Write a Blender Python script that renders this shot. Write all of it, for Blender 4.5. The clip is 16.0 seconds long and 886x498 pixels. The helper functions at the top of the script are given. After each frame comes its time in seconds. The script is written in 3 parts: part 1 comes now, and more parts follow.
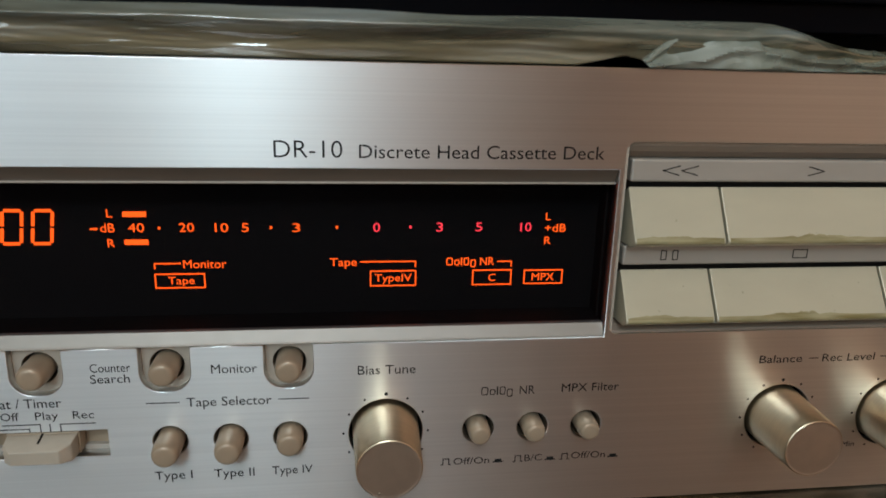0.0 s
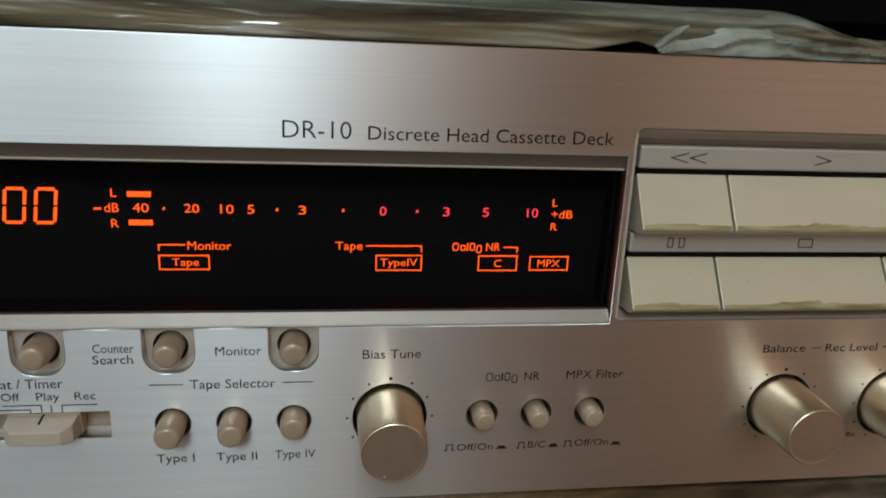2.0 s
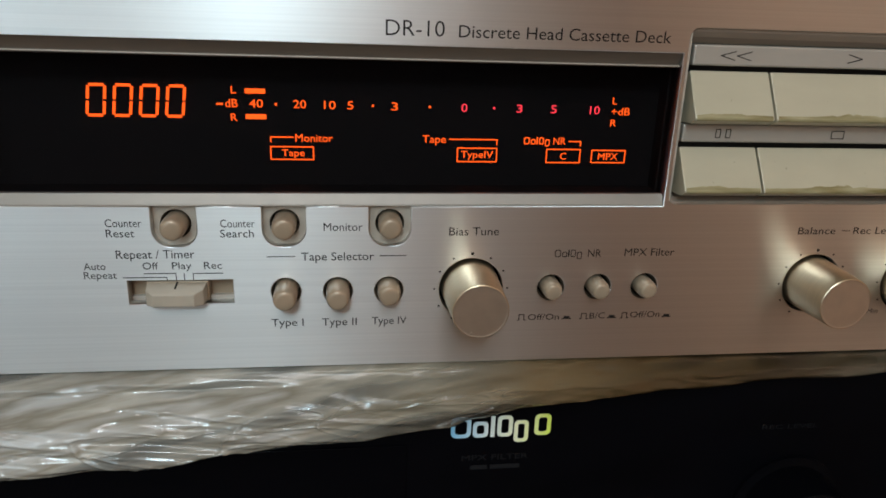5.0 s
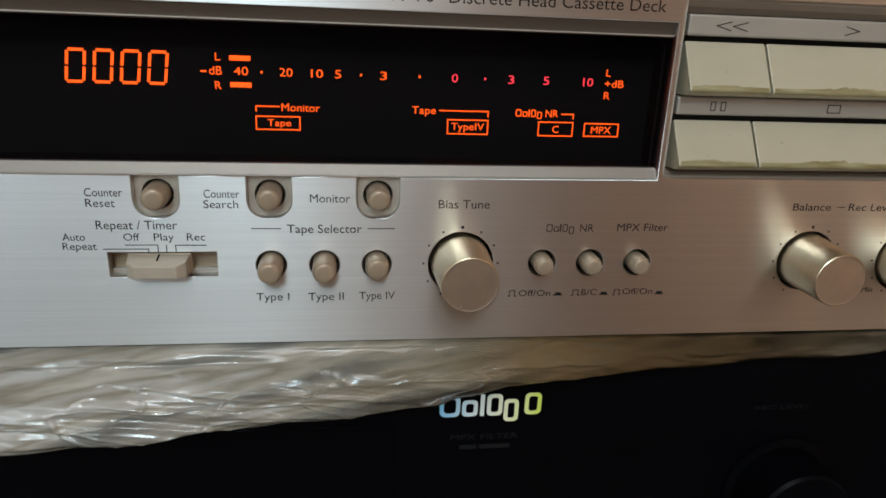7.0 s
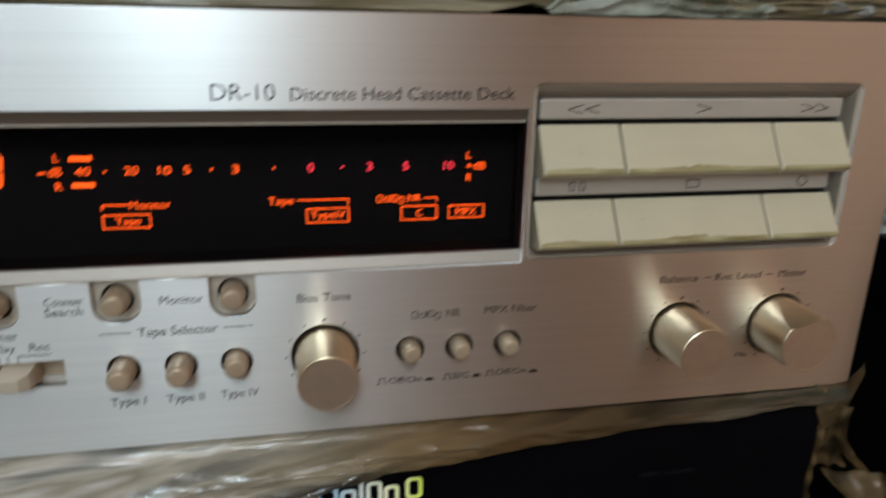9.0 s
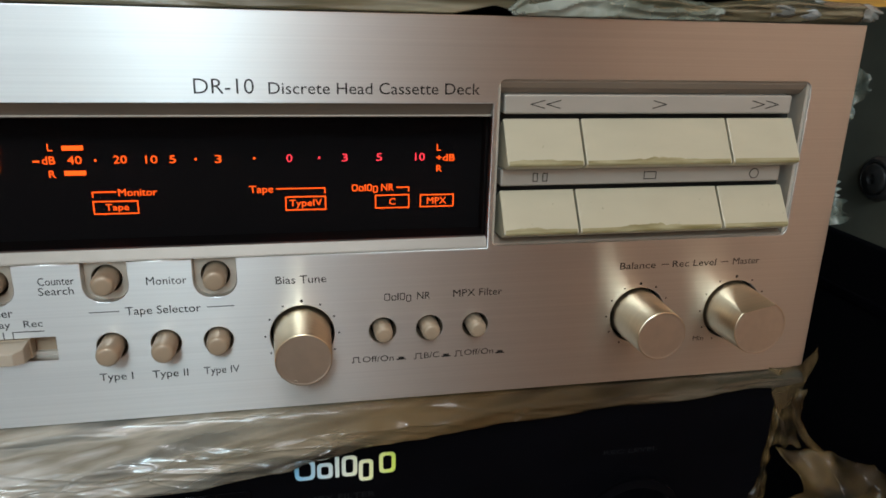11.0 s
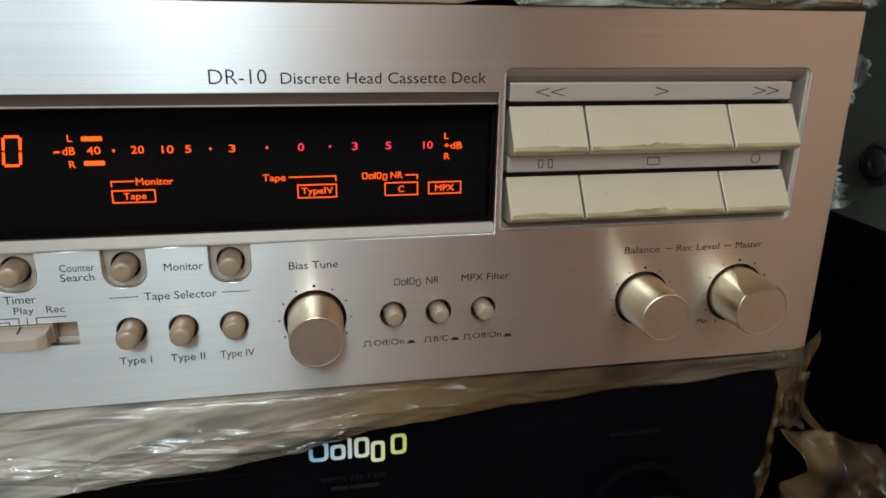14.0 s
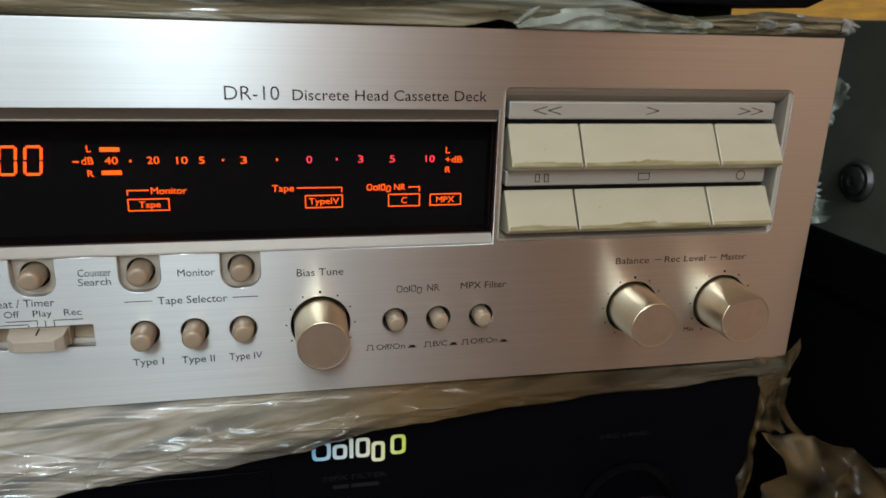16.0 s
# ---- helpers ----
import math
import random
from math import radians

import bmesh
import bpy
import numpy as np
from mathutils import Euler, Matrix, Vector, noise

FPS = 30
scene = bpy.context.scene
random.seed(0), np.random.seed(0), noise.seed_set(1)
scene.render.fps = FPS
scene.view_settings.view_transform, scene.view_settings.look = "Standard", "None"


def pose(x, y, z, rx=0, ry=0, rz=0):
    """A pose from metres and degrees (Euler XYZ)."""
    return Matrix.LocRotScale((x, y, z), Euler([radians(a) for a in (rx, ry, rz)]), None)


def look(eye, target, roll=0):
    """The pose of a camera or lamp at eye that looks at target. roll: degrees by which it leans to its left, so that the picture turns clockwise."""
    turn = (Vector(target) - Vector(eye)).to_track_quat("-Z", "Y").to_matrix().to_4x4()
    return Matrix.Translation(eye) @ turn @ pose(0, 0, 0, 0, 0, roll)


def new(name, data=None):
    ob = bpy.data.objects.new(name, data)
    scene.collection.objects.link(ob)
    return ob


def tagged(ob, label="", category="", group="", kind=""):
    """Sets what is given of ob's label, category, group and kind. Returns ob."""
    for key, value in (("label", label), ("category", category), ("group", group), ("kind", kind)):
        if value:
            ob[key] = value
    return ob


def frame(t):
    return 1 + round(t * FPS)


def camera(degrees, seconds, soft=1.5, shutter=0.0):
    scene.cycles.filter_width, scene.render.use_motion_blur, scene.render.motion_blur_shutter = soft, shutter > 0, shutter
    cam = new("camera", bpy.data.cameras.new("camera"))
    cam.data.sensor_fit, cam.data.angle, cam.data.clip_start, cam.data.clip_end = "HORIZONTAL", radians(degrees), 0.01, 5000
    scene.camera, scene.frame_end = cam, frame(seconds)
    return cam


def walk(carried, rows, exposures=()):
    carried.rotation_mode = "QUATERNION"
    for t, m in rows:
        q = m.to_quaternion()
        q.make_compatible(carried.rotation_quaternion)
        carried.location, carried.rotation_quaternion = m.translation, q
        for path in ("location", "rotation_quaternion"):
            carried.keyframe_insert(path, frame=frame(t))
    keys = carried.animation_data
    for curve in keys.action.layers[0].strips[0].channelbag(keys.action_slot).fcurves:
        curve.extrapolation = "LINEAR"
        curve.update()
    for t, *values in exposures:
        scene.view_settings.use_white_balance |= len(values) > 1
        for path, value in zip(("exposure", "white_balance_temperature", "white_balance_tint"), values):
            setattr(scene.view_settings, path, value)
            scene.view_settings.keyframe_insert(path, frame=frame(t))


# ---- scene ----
cam = camera(62.67, 16.0, soft=1.7, shutter=0.5)
# seconds, eye x y z in metres, turn x y z in degrees
PATH = [
    (0, -0.0094, -0.1736, 0.1510, 73.67, -1.58, -7.22),
    (0.5, -0.0099, -0.1745, 0.1474, 73.29, -1.92, -7.36),
    (1, -0.0099, -0.1714, 0.1449, 73.51, -2.08, -8.22),
    (1.5, -0.0118, -0.1729, 0.1489, 73.90, -2.25, -7.59),
    (2, -0.0135, -0.1732, 0.1473, 73.51, -2.48, -7.73),
    (2.5, -0.0233, -0.1804, 0.1389, 72.57, -2.41, -7.65),
    (3, -0.0341, -0.1959, 0.1391, 72.86, -1.25, -7.13),
    (3.5, -0.0462, -0.2009, 0.1397, 71.68, -1.87, -7.06),
    (4, -0.0438, -0.2021, 0.1356, 71.35, -1.98, -7.02),
    (4.5, -0.0381, -0.2043, 0.1335, 71.29, -1.96, -7.05),
    (7, -0.0356, -0.2019, 0.1241, 70.84, -2.42, -7.62),
    (7.5, -0.0396, -0.2036, 0.1280, 71.22, -3.23, -7.64),
    (8, -0.0397, -0.2029, 0.1301, 71.02, -3.03, -7.44),
    (8.5, -0.0424, -0.2010, 0.1244, 70.57, -3.06, -8.42),
    (8.7, -0.0217, -0.1966, 0.1310, 71.77, -1.32, -8.90),
    (9, -0.0059, -0.1958, 0.1452, 71.92, -1.12, -11.29),
    (9.2, 0.0042, -0.2004, 0.1533, 71.54, -0.07, -11.52),
    (11.5, -0.0007, -0.2135, 0.1432, 72.20, -1.58, -11.28),
    (12, 0.0018, -0.2161, 0.1420, 72.09, -1.13, -11.11),
    (12.5, 0.0004, -0.2168, 0.1383, 71.98, -1.04, -10.99),
    (13, 0.0014, -0.2176, 0.1404, 71.97, -0.87, -10.68),
    (13.5, 0.0003, -0.2171, 0.1430, 72.06, -1.04, -10.93),
    (14, -0.0017, -0.2184, 0.1430, 71.90, -0.77, -10.90),
    (14.5, -0.0006, -0.2203, 0.1422, 71.85, -1.32, -11.30),
    (15, -0.0000, -0.2201, 0.1447, 72.48, -0.75, -10.97),
    (15.5, -0.0024, -0.2195, 0.1444, 72.07, -0.73, -11.37),
    (16, -0.0078, -0.2279, 0.1478, 72.31, -1.64, -11.58),
]
walk(cam, [(t, pose(x, y, z, rx, ry, rz)) for t, x, y, z, rx, ry, rz in PATH],
     exposures=[(0, -0.07), (2.2, -0.1), (3.5, 0.0), (8.5, 0.0), (9.2, 0.12), (16, 0.2)])

# ---- light ----
world = bpy.data.worlds.new("world")
scene.world = world
world.use_nodes = True
world.node_tree.nodes["Background"].inputs["Color"].default_value = (0.9, 0.75, 0.6, 1)
world.node_tree.nodes["Background"].inputs["Strength"].default_value = 0.005
scene.view_settings.exposure = 0.0


def area_lamp(name, eye, target, w, h, watts, colour):
    data = bpy.data.lights.new(name, "AREA")
    data.shape, data.size, data.size_y = "RECTANGLE", w, h
    data.energy, data.color = watts, colour
    ob = new(name, data)
    ob.matrix_world = look(eye, target)
    return ob


area_lamp("room_lamp", (-0.40, -2.3, 1.45), (0, 0, 0.1), 0.40, 0.35, 18, (0.64, 0.885, 1.0))
# soft cool fill added to brighten the left side; no window is built
area_lamp("left_fill_light", (-1.4, -2.85, 0.6), (-1.0, 0, 0.1), 1.2, 1.3, 21, (0.68, 0.88, 1.0))
bulb = bpy.data.lights.new("ceiling_bulb", "POINT")
bulb.energy, bulb.color, bulb.shadow_soft_size = 37, (0.93, 0.94, 1.0), 0.46
new("ceiling_bulb", bulb).matrix_world = pose(-0.17, -1.5, 1.55)

MM = 0.001


# ---- materials ----
def material(name, colour, rough=0.5, metal=0.0, var=0.0, scale=(60, 60, 60), bump=0.0, bump_scale=(400, 400, 400), rough_var=0.0,
             colour2=None, aniso=0.0, alpha=1.0, specular=0.5, coat=0.0):
    m = bpy.data.materials.new(name)
    m.use_nodes = True
    t = m.node_tree
    b = t.nodes["Principled BSDF"]
    b.inputs["Roughness"].default_value = rough
    b.inputs["Metallic"].default_value = metal
    b.inputs["Alpha"].default_value = alpha
    b.inputs["Specular IOR Level"].default_value = specular
    b.inputs["Coat Weight"].default_value = coat
    b.inputs["Base Color"].default_value = (*colour, 1)
    geo = t.nodes.new("ShaderNodeNewGeometry")

    def pattern(s, detail=4.0):
        mp = t.nodes.new("ShaderNodeMapping")
        mp.inputs["Scale"].default_value = s
        t.links.new(geo.outputs["Position"], mp.inputs["Vector"])
        n = t.nodes.new("ShaderNodeTexNoise")
        n.inputs["Scale"].default_value = 1.0
        n.inputs["Detail"].default_value = detail
        t.links.new(mp.outputs["Vector"], n.inputs["Vector"])
        return n.outputs["Fac"]

    if var or colour2:
        other = colour2 or tuple(c * (1 - var) for c in colour)
        ramp = t.nodes.new("ShaderNodeValToRGB")
        ramp.color_ramp.elements[0].position, ramp.color_ramp.elements[1].position = 0.35, 0.65
        ramp.color_ramp.elements[0].color, ramp.color_ramp.elements[1].color = (*other, 1), (*colour, 1)
        t.links.new(pattern(scale), ramp.inputs["Fac"])
        t.links.new(ramp.outputs["Color"], b.inputs["Base Color"])
    if rough_var:
        r = t.nodes.new("ShaderNodeMapRange")
        r.inputs["To Min"].default_value, r.inputs["To Max"].default_value = max(0.02, rough - rough_var), rough + rough_var
        t.links.new(pattern(bump_scale, 3.0), r.inputs["Value"])
        t.links.new(r.outputs["Result"], b.inputs["Roughness"])
    if bump:
        n = t.nodes.new("ShaderNodeBump")
        n.inputs["Strength"].default_value, n.inputs["Distance"].default_value = bump, 0.0004
        t.links.new(pattern(bump_scale), n.inputs["Height"])
        t.links.new(n.outputs["Normal"], b.inputs["Normal"])
    if aniso:
        b.inputs["Anisotropic"].default_value = aniso
        v = t.nodes.new("ShaderNodeCombineXYZ")
        v.inputs[2].default_value = 1.0
        t.links.new(v.outputs["Vector"], b.inputs["Tangent"])
    return m


def glowing(name, colour, strength):
    m = bpy.data.materials.new(name)
    m.use_nodes = True
    b = m.node_tree.nodes["Principled BSDF"]
    b.inputs["Base Color"].default_value = (0.02, 0.01, 0.01, 1)
    b.inputs["Emission Color"].default_value = (*colour, 1)
    b.inputs["Emission Strength"].default_value = strength
    return m


def smoked_glass(name):
    m = bpy.data.materials.new(name)
    m.use_nodes = True
    t = m.node_tree
    t.nodes.remove(t.nodes["Principled BSDF"])
    clear, gloss, mix, fres = (t.nodes.new("ShaderNode" + k) for k in ("BsdfTransparent", "BsdfGlossy", "MixShader", "Fresnel"))
    clear.inputs["Color"].default_value = (0.62, 0.56, 0.56, 1)
    gloss.inputs["Roughness"].default_value = 0.06
    gloss.inputs["Color"].default_value = (0.13, 0.13, 0.17, 1)
    fres.inputs["IOR"].default_value = 1.28
    t.links.new(fres.outputs["Fac"], mix.inputs["Fac"])
    t.links.new(clear.outputs["BSDF"], mix.inputs[1])
    t.links.new(gloss.outputs["BSDF"], mix.inputs[2])
    t.links.new(mix.outputs["Shader"], t.nodes["Material Output"].inputs["Surface"])
    return m


BRUSHED = material("brushed_champagne", (0.72, 0.715, 0.70), 0.37, 1.0, var=0.07, scale=(6, 30, 1500), rough_var=0.05,
                   bump=0.04, bump_scale=(14, 40, 5200), aniso=0.89)
SATIN = material("satin_champagne", (0.66, 0.60, 0.52), 0.36, 1.0, var=0.06, scale=(150, 150, 150), rough_var=0.05, bump_scale=(900, 900, 900))
KNOB_SIDE = material("turned_champagne", (0.72, 0.59, 0.41), 0.33, 1.0, var=0.08, scale=(60, 1600, 60), rough_var=0.05, bump_scale=(80, 2400, 80))
KNOB_FACE = material("knob_face", (0.70, 0.62, 0.52), 0.40, 1.0, var=0.06, scale=(300, 300, 300), rough_var=0.05, bump_scale=(700, 700, 700))
BUTTON = material("beige_plastic", (0.41, 0.315, 0.22), 0.32, 0.25, var=0.08, scale=(180, 180, 180), rough_var=0.06)
COLLAR = material("hole_lining", (0.10, 0.075, 0.05), 0.5, 0.3, var=0.2, scale=(300, 300, 300))
CREAM = material("cream_plastic", (0.48, 0.42, 0.335), 0.4, 0.1, var=0.08, scale=(180, 180, 180), rough_var=0.06)
BEZEL = material("beige_bezel", (0.46, 0.405, 0.335), 0.40, 0.15, var=0.07, scale=(40, 200, 200), rough_var=0.05)
# darker copy of the bezel: the recess shade is put into its colour
RECESS_SHADED = material("recess_shaded", (0.29, 0.225, 0.175), 0.42, 0.15, var=0.1, scale=(40, 200, 200), rough_var=0.05)
SILL = material("satin_sill", (0.31, 0.285, 0.25), 0.45, 0.45, var=0.06, scale=(40, 200, 200), rough_var=0.05)
KEY = material("ivory_keys", (0.53, 0.485, 0.355), 0.30, 0.15, var=0.06, scale=(50, 120, 120), rough_var=0.06)
GRIME = material("yellow_grime", (0.21, 0.17, 0.065), 0.42, 0.1, colour2=(0.40, 0.35, 0.20), scale=(70, 260, 600), rough_var=0.08)
STRIP = material("label_strip", (0.44, 0.40, 0.345), 0.42, 0.3, var=0.06, scale=(60, 200, 200))
INK = material("grey_ink", (0.02, 0.019, 0.018), 0.8, specular=0.1)
HOLE = material("dark_hole", (0.012, 0.010, 0.008), 0.7)
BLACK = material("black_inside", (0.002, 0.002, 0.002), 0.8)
COVER = material("dark_cover", (0.05, 0.047, 0.043), 0.5, 0.2, var=0.2, scale=(90, 90, 90), bump=0.1, bump_scale=(1500, 1500, 1500))
BLACK_FASCIA = material("black_fascia", (0.0025, 0.0025, 0.0036), 0.35, 0.0, var=0.3, scale=(20, 60, 60), rough_var=0.06, specular=0.045)
BLACK_GLOSS = material("black_gloss", (0.002, 0.002, 0.003), 0.1, 0.0, specular=0.06)
FAINT = material("faint_print", (0.013, 0.013, 0.014), 0.7, specular=0.06)
# beige bezel with the shade of its downward face painted in
SHADED_BEZEL = material("shaded_bezel", (0.15, 0.115, 0.088), 0.42, 0.2, var=0.1, scale=(40, 200, 200), rough_var=0.05)
ORANGE = glowing("orange_glow", (1.0, 0.125, 0.010), 4.2)
PINK = glowing("pink_glow", (1.0, 0.06, 0.09), 3.6)
GLASS = smoked_glass("smoked_glass")
WALL_PAINT = material("warm_wall_paint", (0.76, 0.48, 0.325), 0.8, var=0.12, scale=(3, 3, 3), bump=0.1, bump_scale=(90, 90, 90))
FLOOR_MAT = material("brown_floor", (0.12, 0.06, 0.027), 0.5, var=0.3, scale=(4, 40, 4), bump=0.05)
WALL_PALE = material("pale_wall_paint", (0.70, 0.59, 0.47), 0.8, var=0.10, scale=(3, 3, 3), bump=0.1, bump_scale=(90, 90, 90))
CEILING_MAT = material("ceiling_paint", (0.62, 0.55, 0.46), 0.85, var=0.06, scale=(3, 3, 3))
OLIVE = material("olive_metal", (0.115, 0.12, 0.095), 0.45, 0.2, var=0.25, scale=(40, 40, 40), rough_var=0.08, bump=0.1, bump_scale=(800, 800, 800))
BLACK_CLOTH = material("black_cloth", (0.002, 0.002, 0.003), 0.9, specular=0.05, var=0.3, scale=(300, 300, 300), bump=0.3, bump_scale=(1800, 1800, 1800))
DARK_STEEL = material("dark_steel", (0.10, 0.10, 0.10), 0.35, 0.8, var=0.3, scale=(300, 300, 300))
YELLOW_WOOD = material("yellow_wood", (0.62, 0.34, 0.05), 0.5, colour2=(0.42, 0.24, 0.06), scale=(30, 10, 160))
REFLECTION_BROWN = material("reflection_brown", (0.48, 0.28, 0.19), 0.5, var=0.3, scale=(60, 60, 4))
BROWN_WOOD = material("brown_wood", (0.22, 0.13, 0.07), 0.5, var=0.3, scale=(20, 20, 160))


def film_material(name, stops, stretch, lean, rough, bump, alpha, glints=1.0, tint=None, axis="X", reach=(-0.26, 0.18)):
    """Dirty plastic film: streaks of several colours drawn out along its folds, with thin and thick places; tint paints
    light and shade along an axis.
    """
    m = bpy.data.materials.new(name)
    m.use_nodes = True
    t = m.node_tree
    b = t.nodes["Principled BSDF"]
    geo = t.nodes.new("ShaderNodeNewGeometry")
    turn = t.nodes.new("ShaderNodeMapping")
    turn.inputs["Rotation"].default_value = (0, radians(lean), 0)
    t.links.new(geo.outputs["Position"], turn.inputs["Vector"])

    def field(k, detail, distort=0.0):
        mp = t.nodes.new("ShaderNodeMapping")
        mp.inputs["Scale"].default_value = tuple(c * k for c in stretch)
        t.links.new(turn.outputs["Vector"], mp.inputs["Vector"])
        n = t.nodes.new("ShaderNodeTexNoise")
        n.inputs["Scale"].default_value, n.inputs["Detail"].default_value, n.inputs["Distortion"].default_value = 1.0, detail, distort
        t.links.new(mp.outputs["Vector"], n.inputs["Vector"])
        return n.outputs["Fac"]

    def span(source, lo, hi, f0=0.35, f1=0.65):
        r = t.nodes.new("ShaderNodeMapRange")
        r.inputs["From Min"].default_value, r.inputs["From Max"].default_value = f0, f1
        r.inputs["To Min"].default_value, r.inputs["To Max"].default_value = lo, hi
        t.links.new(source, r.inputs["Value"])
        return r.outputs["Result"]

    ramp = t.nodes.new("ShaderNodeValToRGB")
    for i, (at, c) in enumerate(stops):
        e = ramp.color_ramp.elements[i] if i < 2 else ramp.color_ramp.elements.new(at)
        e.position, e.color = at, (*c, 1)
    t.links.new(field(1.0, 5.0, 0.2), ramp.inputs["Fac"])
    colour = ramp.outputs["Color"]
    # multiplies painted light and shade into the streak colour
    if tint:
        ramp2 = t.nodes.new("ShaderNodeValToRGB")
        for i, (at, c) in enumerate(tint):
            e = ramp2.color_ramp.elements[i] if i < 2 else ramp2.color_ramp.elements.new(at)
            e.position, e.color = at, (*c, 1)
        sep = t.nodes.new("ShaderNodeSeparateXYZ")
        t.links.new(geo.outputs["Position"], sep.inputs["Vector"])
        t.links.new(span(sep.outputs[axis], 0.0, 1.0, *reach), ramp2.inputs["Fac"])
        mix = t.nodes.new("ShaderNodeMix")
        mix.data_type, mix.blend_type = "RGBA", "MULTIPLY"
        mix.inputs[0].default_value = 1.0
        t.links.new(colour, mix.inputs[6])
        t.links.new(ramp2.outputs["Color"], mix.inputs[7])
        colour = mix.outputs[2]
    t.links.new(colour, b.inputs["Base Color"])
    t.links.new(span(field(0.55, 3.0), *alpha), b.inputs["Alpha"])
    t.links.new(span(field(2.2, 2.0), rough * 0.6, rough * 1.7), b.inputs["Roughness"])
    b.inputs["Specular IOR Level"].default_value = 0.5 * glints
    b.inputs["Coat Weight"].default_value, b.inputs["Coat Roughness"].default_value = 0.25, 0.05
    n1, n2 = t.nodes.new("ShaderNodeBump"), t.nodes.new("ShaderNodeBump")
    n1.inputs["Strength"].default_value, n1.inputs["Distance"].default_value = bump * 0.2, 0.0012
    n2.inputs["Strength"].default_value, n2.inputs["Distance"].default_value = bump, 0.0003
    t.links.new(field(0.8, 1.5, 0.8), n1.inputs["Height"])
    t.links.new(field(3.2, 3.0), n2.inputs["Height"])
    t.links.new(n1.outputs["Normal"], n2.inputs["Normal"])
    t.links.new(n2.outputs["Normal"], b.inputs["Normal"])
    t.links.new(n2.outputs["Normal"], b.inputs["Coat Normal"])
    return m


# palest streaks put the folds' specular lines into the base colour
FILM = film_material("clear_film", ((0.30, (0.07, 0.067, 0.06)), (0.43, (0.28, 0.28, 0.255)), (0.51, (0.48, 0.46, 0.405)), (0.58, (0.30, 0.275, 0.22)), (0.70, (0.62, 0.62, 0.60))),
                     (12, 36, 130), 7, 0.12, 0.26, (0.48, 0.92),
                     # warm light and shade to the right, painted as a browning tint
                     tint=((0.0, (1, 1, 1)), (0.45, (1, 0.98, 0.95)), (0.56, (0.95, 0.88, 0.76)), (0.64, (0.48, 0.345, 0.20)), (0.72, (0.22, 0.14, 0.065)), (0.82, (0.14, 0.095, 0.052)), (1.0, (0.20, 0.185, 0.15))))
FILM_TOP = film_material("dirty_sheen_film", ((0.30, (0.06, 0.056, 0.038)), (0.46, (0.18, 0.165, 0.12)), (0.56, (0.29, 0.265, 0.20)), (0.70, (0.42, 0.42, 0.39))),
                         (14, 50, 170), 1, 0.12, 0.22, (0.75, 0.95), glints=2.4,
                         # olive dirt low down; the roll's cool lamp sheen is painted in above
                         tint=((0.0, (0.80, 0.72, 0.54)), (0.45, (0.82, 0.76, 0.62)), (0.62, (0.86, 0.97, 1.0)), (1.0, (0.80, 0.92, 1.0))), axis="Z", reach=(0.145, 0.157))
FILM_BROWN = film_material("brown_film", ((0.30, (0.015, 0.010, 0.006)), (0.46, (0.06, 0.037, 0.015)), (0.58, (0.16, 0.10, 0.038)), (0.72, (0.09, 0.058, 0.025))),
                           (95, 95, 150), 25, 0.14, 0.5, (0.12, 0.55), glints=1.6)
FILM_FAN = film_material("gathered_film", ((0.30, (0.045, 0.028, 0.014)), (0.50, (0.10, 0.066, 0.031)), (0.66, (0.19, 0.13, 0.062))),
                         (50, 50, 60), 40, 0.2, 0.3, (0.5, 0.85))
FILM_WHITE = film_material("torn_film", ((0.34, (0.07, 0.085, 0.065)), (0.50, (0.17, 0.20, 0.165)), (0.64, (0.50, 0.56, 0.52))),
                           (170, 170, 120), 20, 0.2, 0.3, (0.08, 0.85))
FILM_PALE = film_material("pale_film", ((0.30, (0.17, 0.18, 0.13)), (0.50, (0.30, 0.32, 0.25)), (0.66, (0.50, 0.53, 0.46))),
                          (60, 60, 60), 30, 0.2, 0.15, (0.40, 0.75))
FILM_SHINY = film_material("shiny_film", ((0.30, (0.16, 0.15, 0.12)), (0.50, (0.36, 0.36, 0.33)), (0.66, (0.60, 0.63, 0.63))),
                           (90, 90, 120), 10, 0.10, 0.2, (0.45, 0.85), glints=1.4)


# ---- builders; their sizes are in millimetres ----
def empty(name, x=0, y=0, z=0):
    ob = new(name)
    ob.empty_display_size = 0.01
    ob.matrix_world = pose(x * MM, y * MM, z * MM)
    return ob


def adopt(ob, parent):
    bpy.context.view_layer.update()
    ob.parent = parent
    ob.matrix_parent_inverse = parent.matrix_world.inverted()
    return ob


def part(name, bm, mat, parent=None, label="", smooth=False):
    me = bpy.data.meshes.new(name)
    for v in bm.verts:
        v.co *= MM
    bm.normal_update()
    bm.to_mesh(me)
    bm.free()
    me.materials.append(mat)
    if smooth:
        me.shade_smooth()
        me.set_sharp_from_angle(angle=radians(35))
    ob = new(name, me)
    if parent:
        adopt(ob, parent)
    if label:
        tagged(ob, label)
    return ob


def add_box(bm, x0, x1, y0, y1, z0, z1, bevel=0.0):
    made = bmesh.ops.create_cube(bm, size=1)["verts"]
    for v in made:
        v.co = Vector((x0 + (v.co.x + 0.5) * (x1 - x0), y0 + (v.co.y + 0.5) * (y1 - y0), z0 + (v.co.z + 0.5) * (z1 - z0)))
    if bevel:
        edges = {e for v in made for e in v.link_edges}
        bmesh.ops.bevel(bm, geom=list(edges), offset=bevel, segments=2, affect="EDGES", profile=0.5)
    return bm


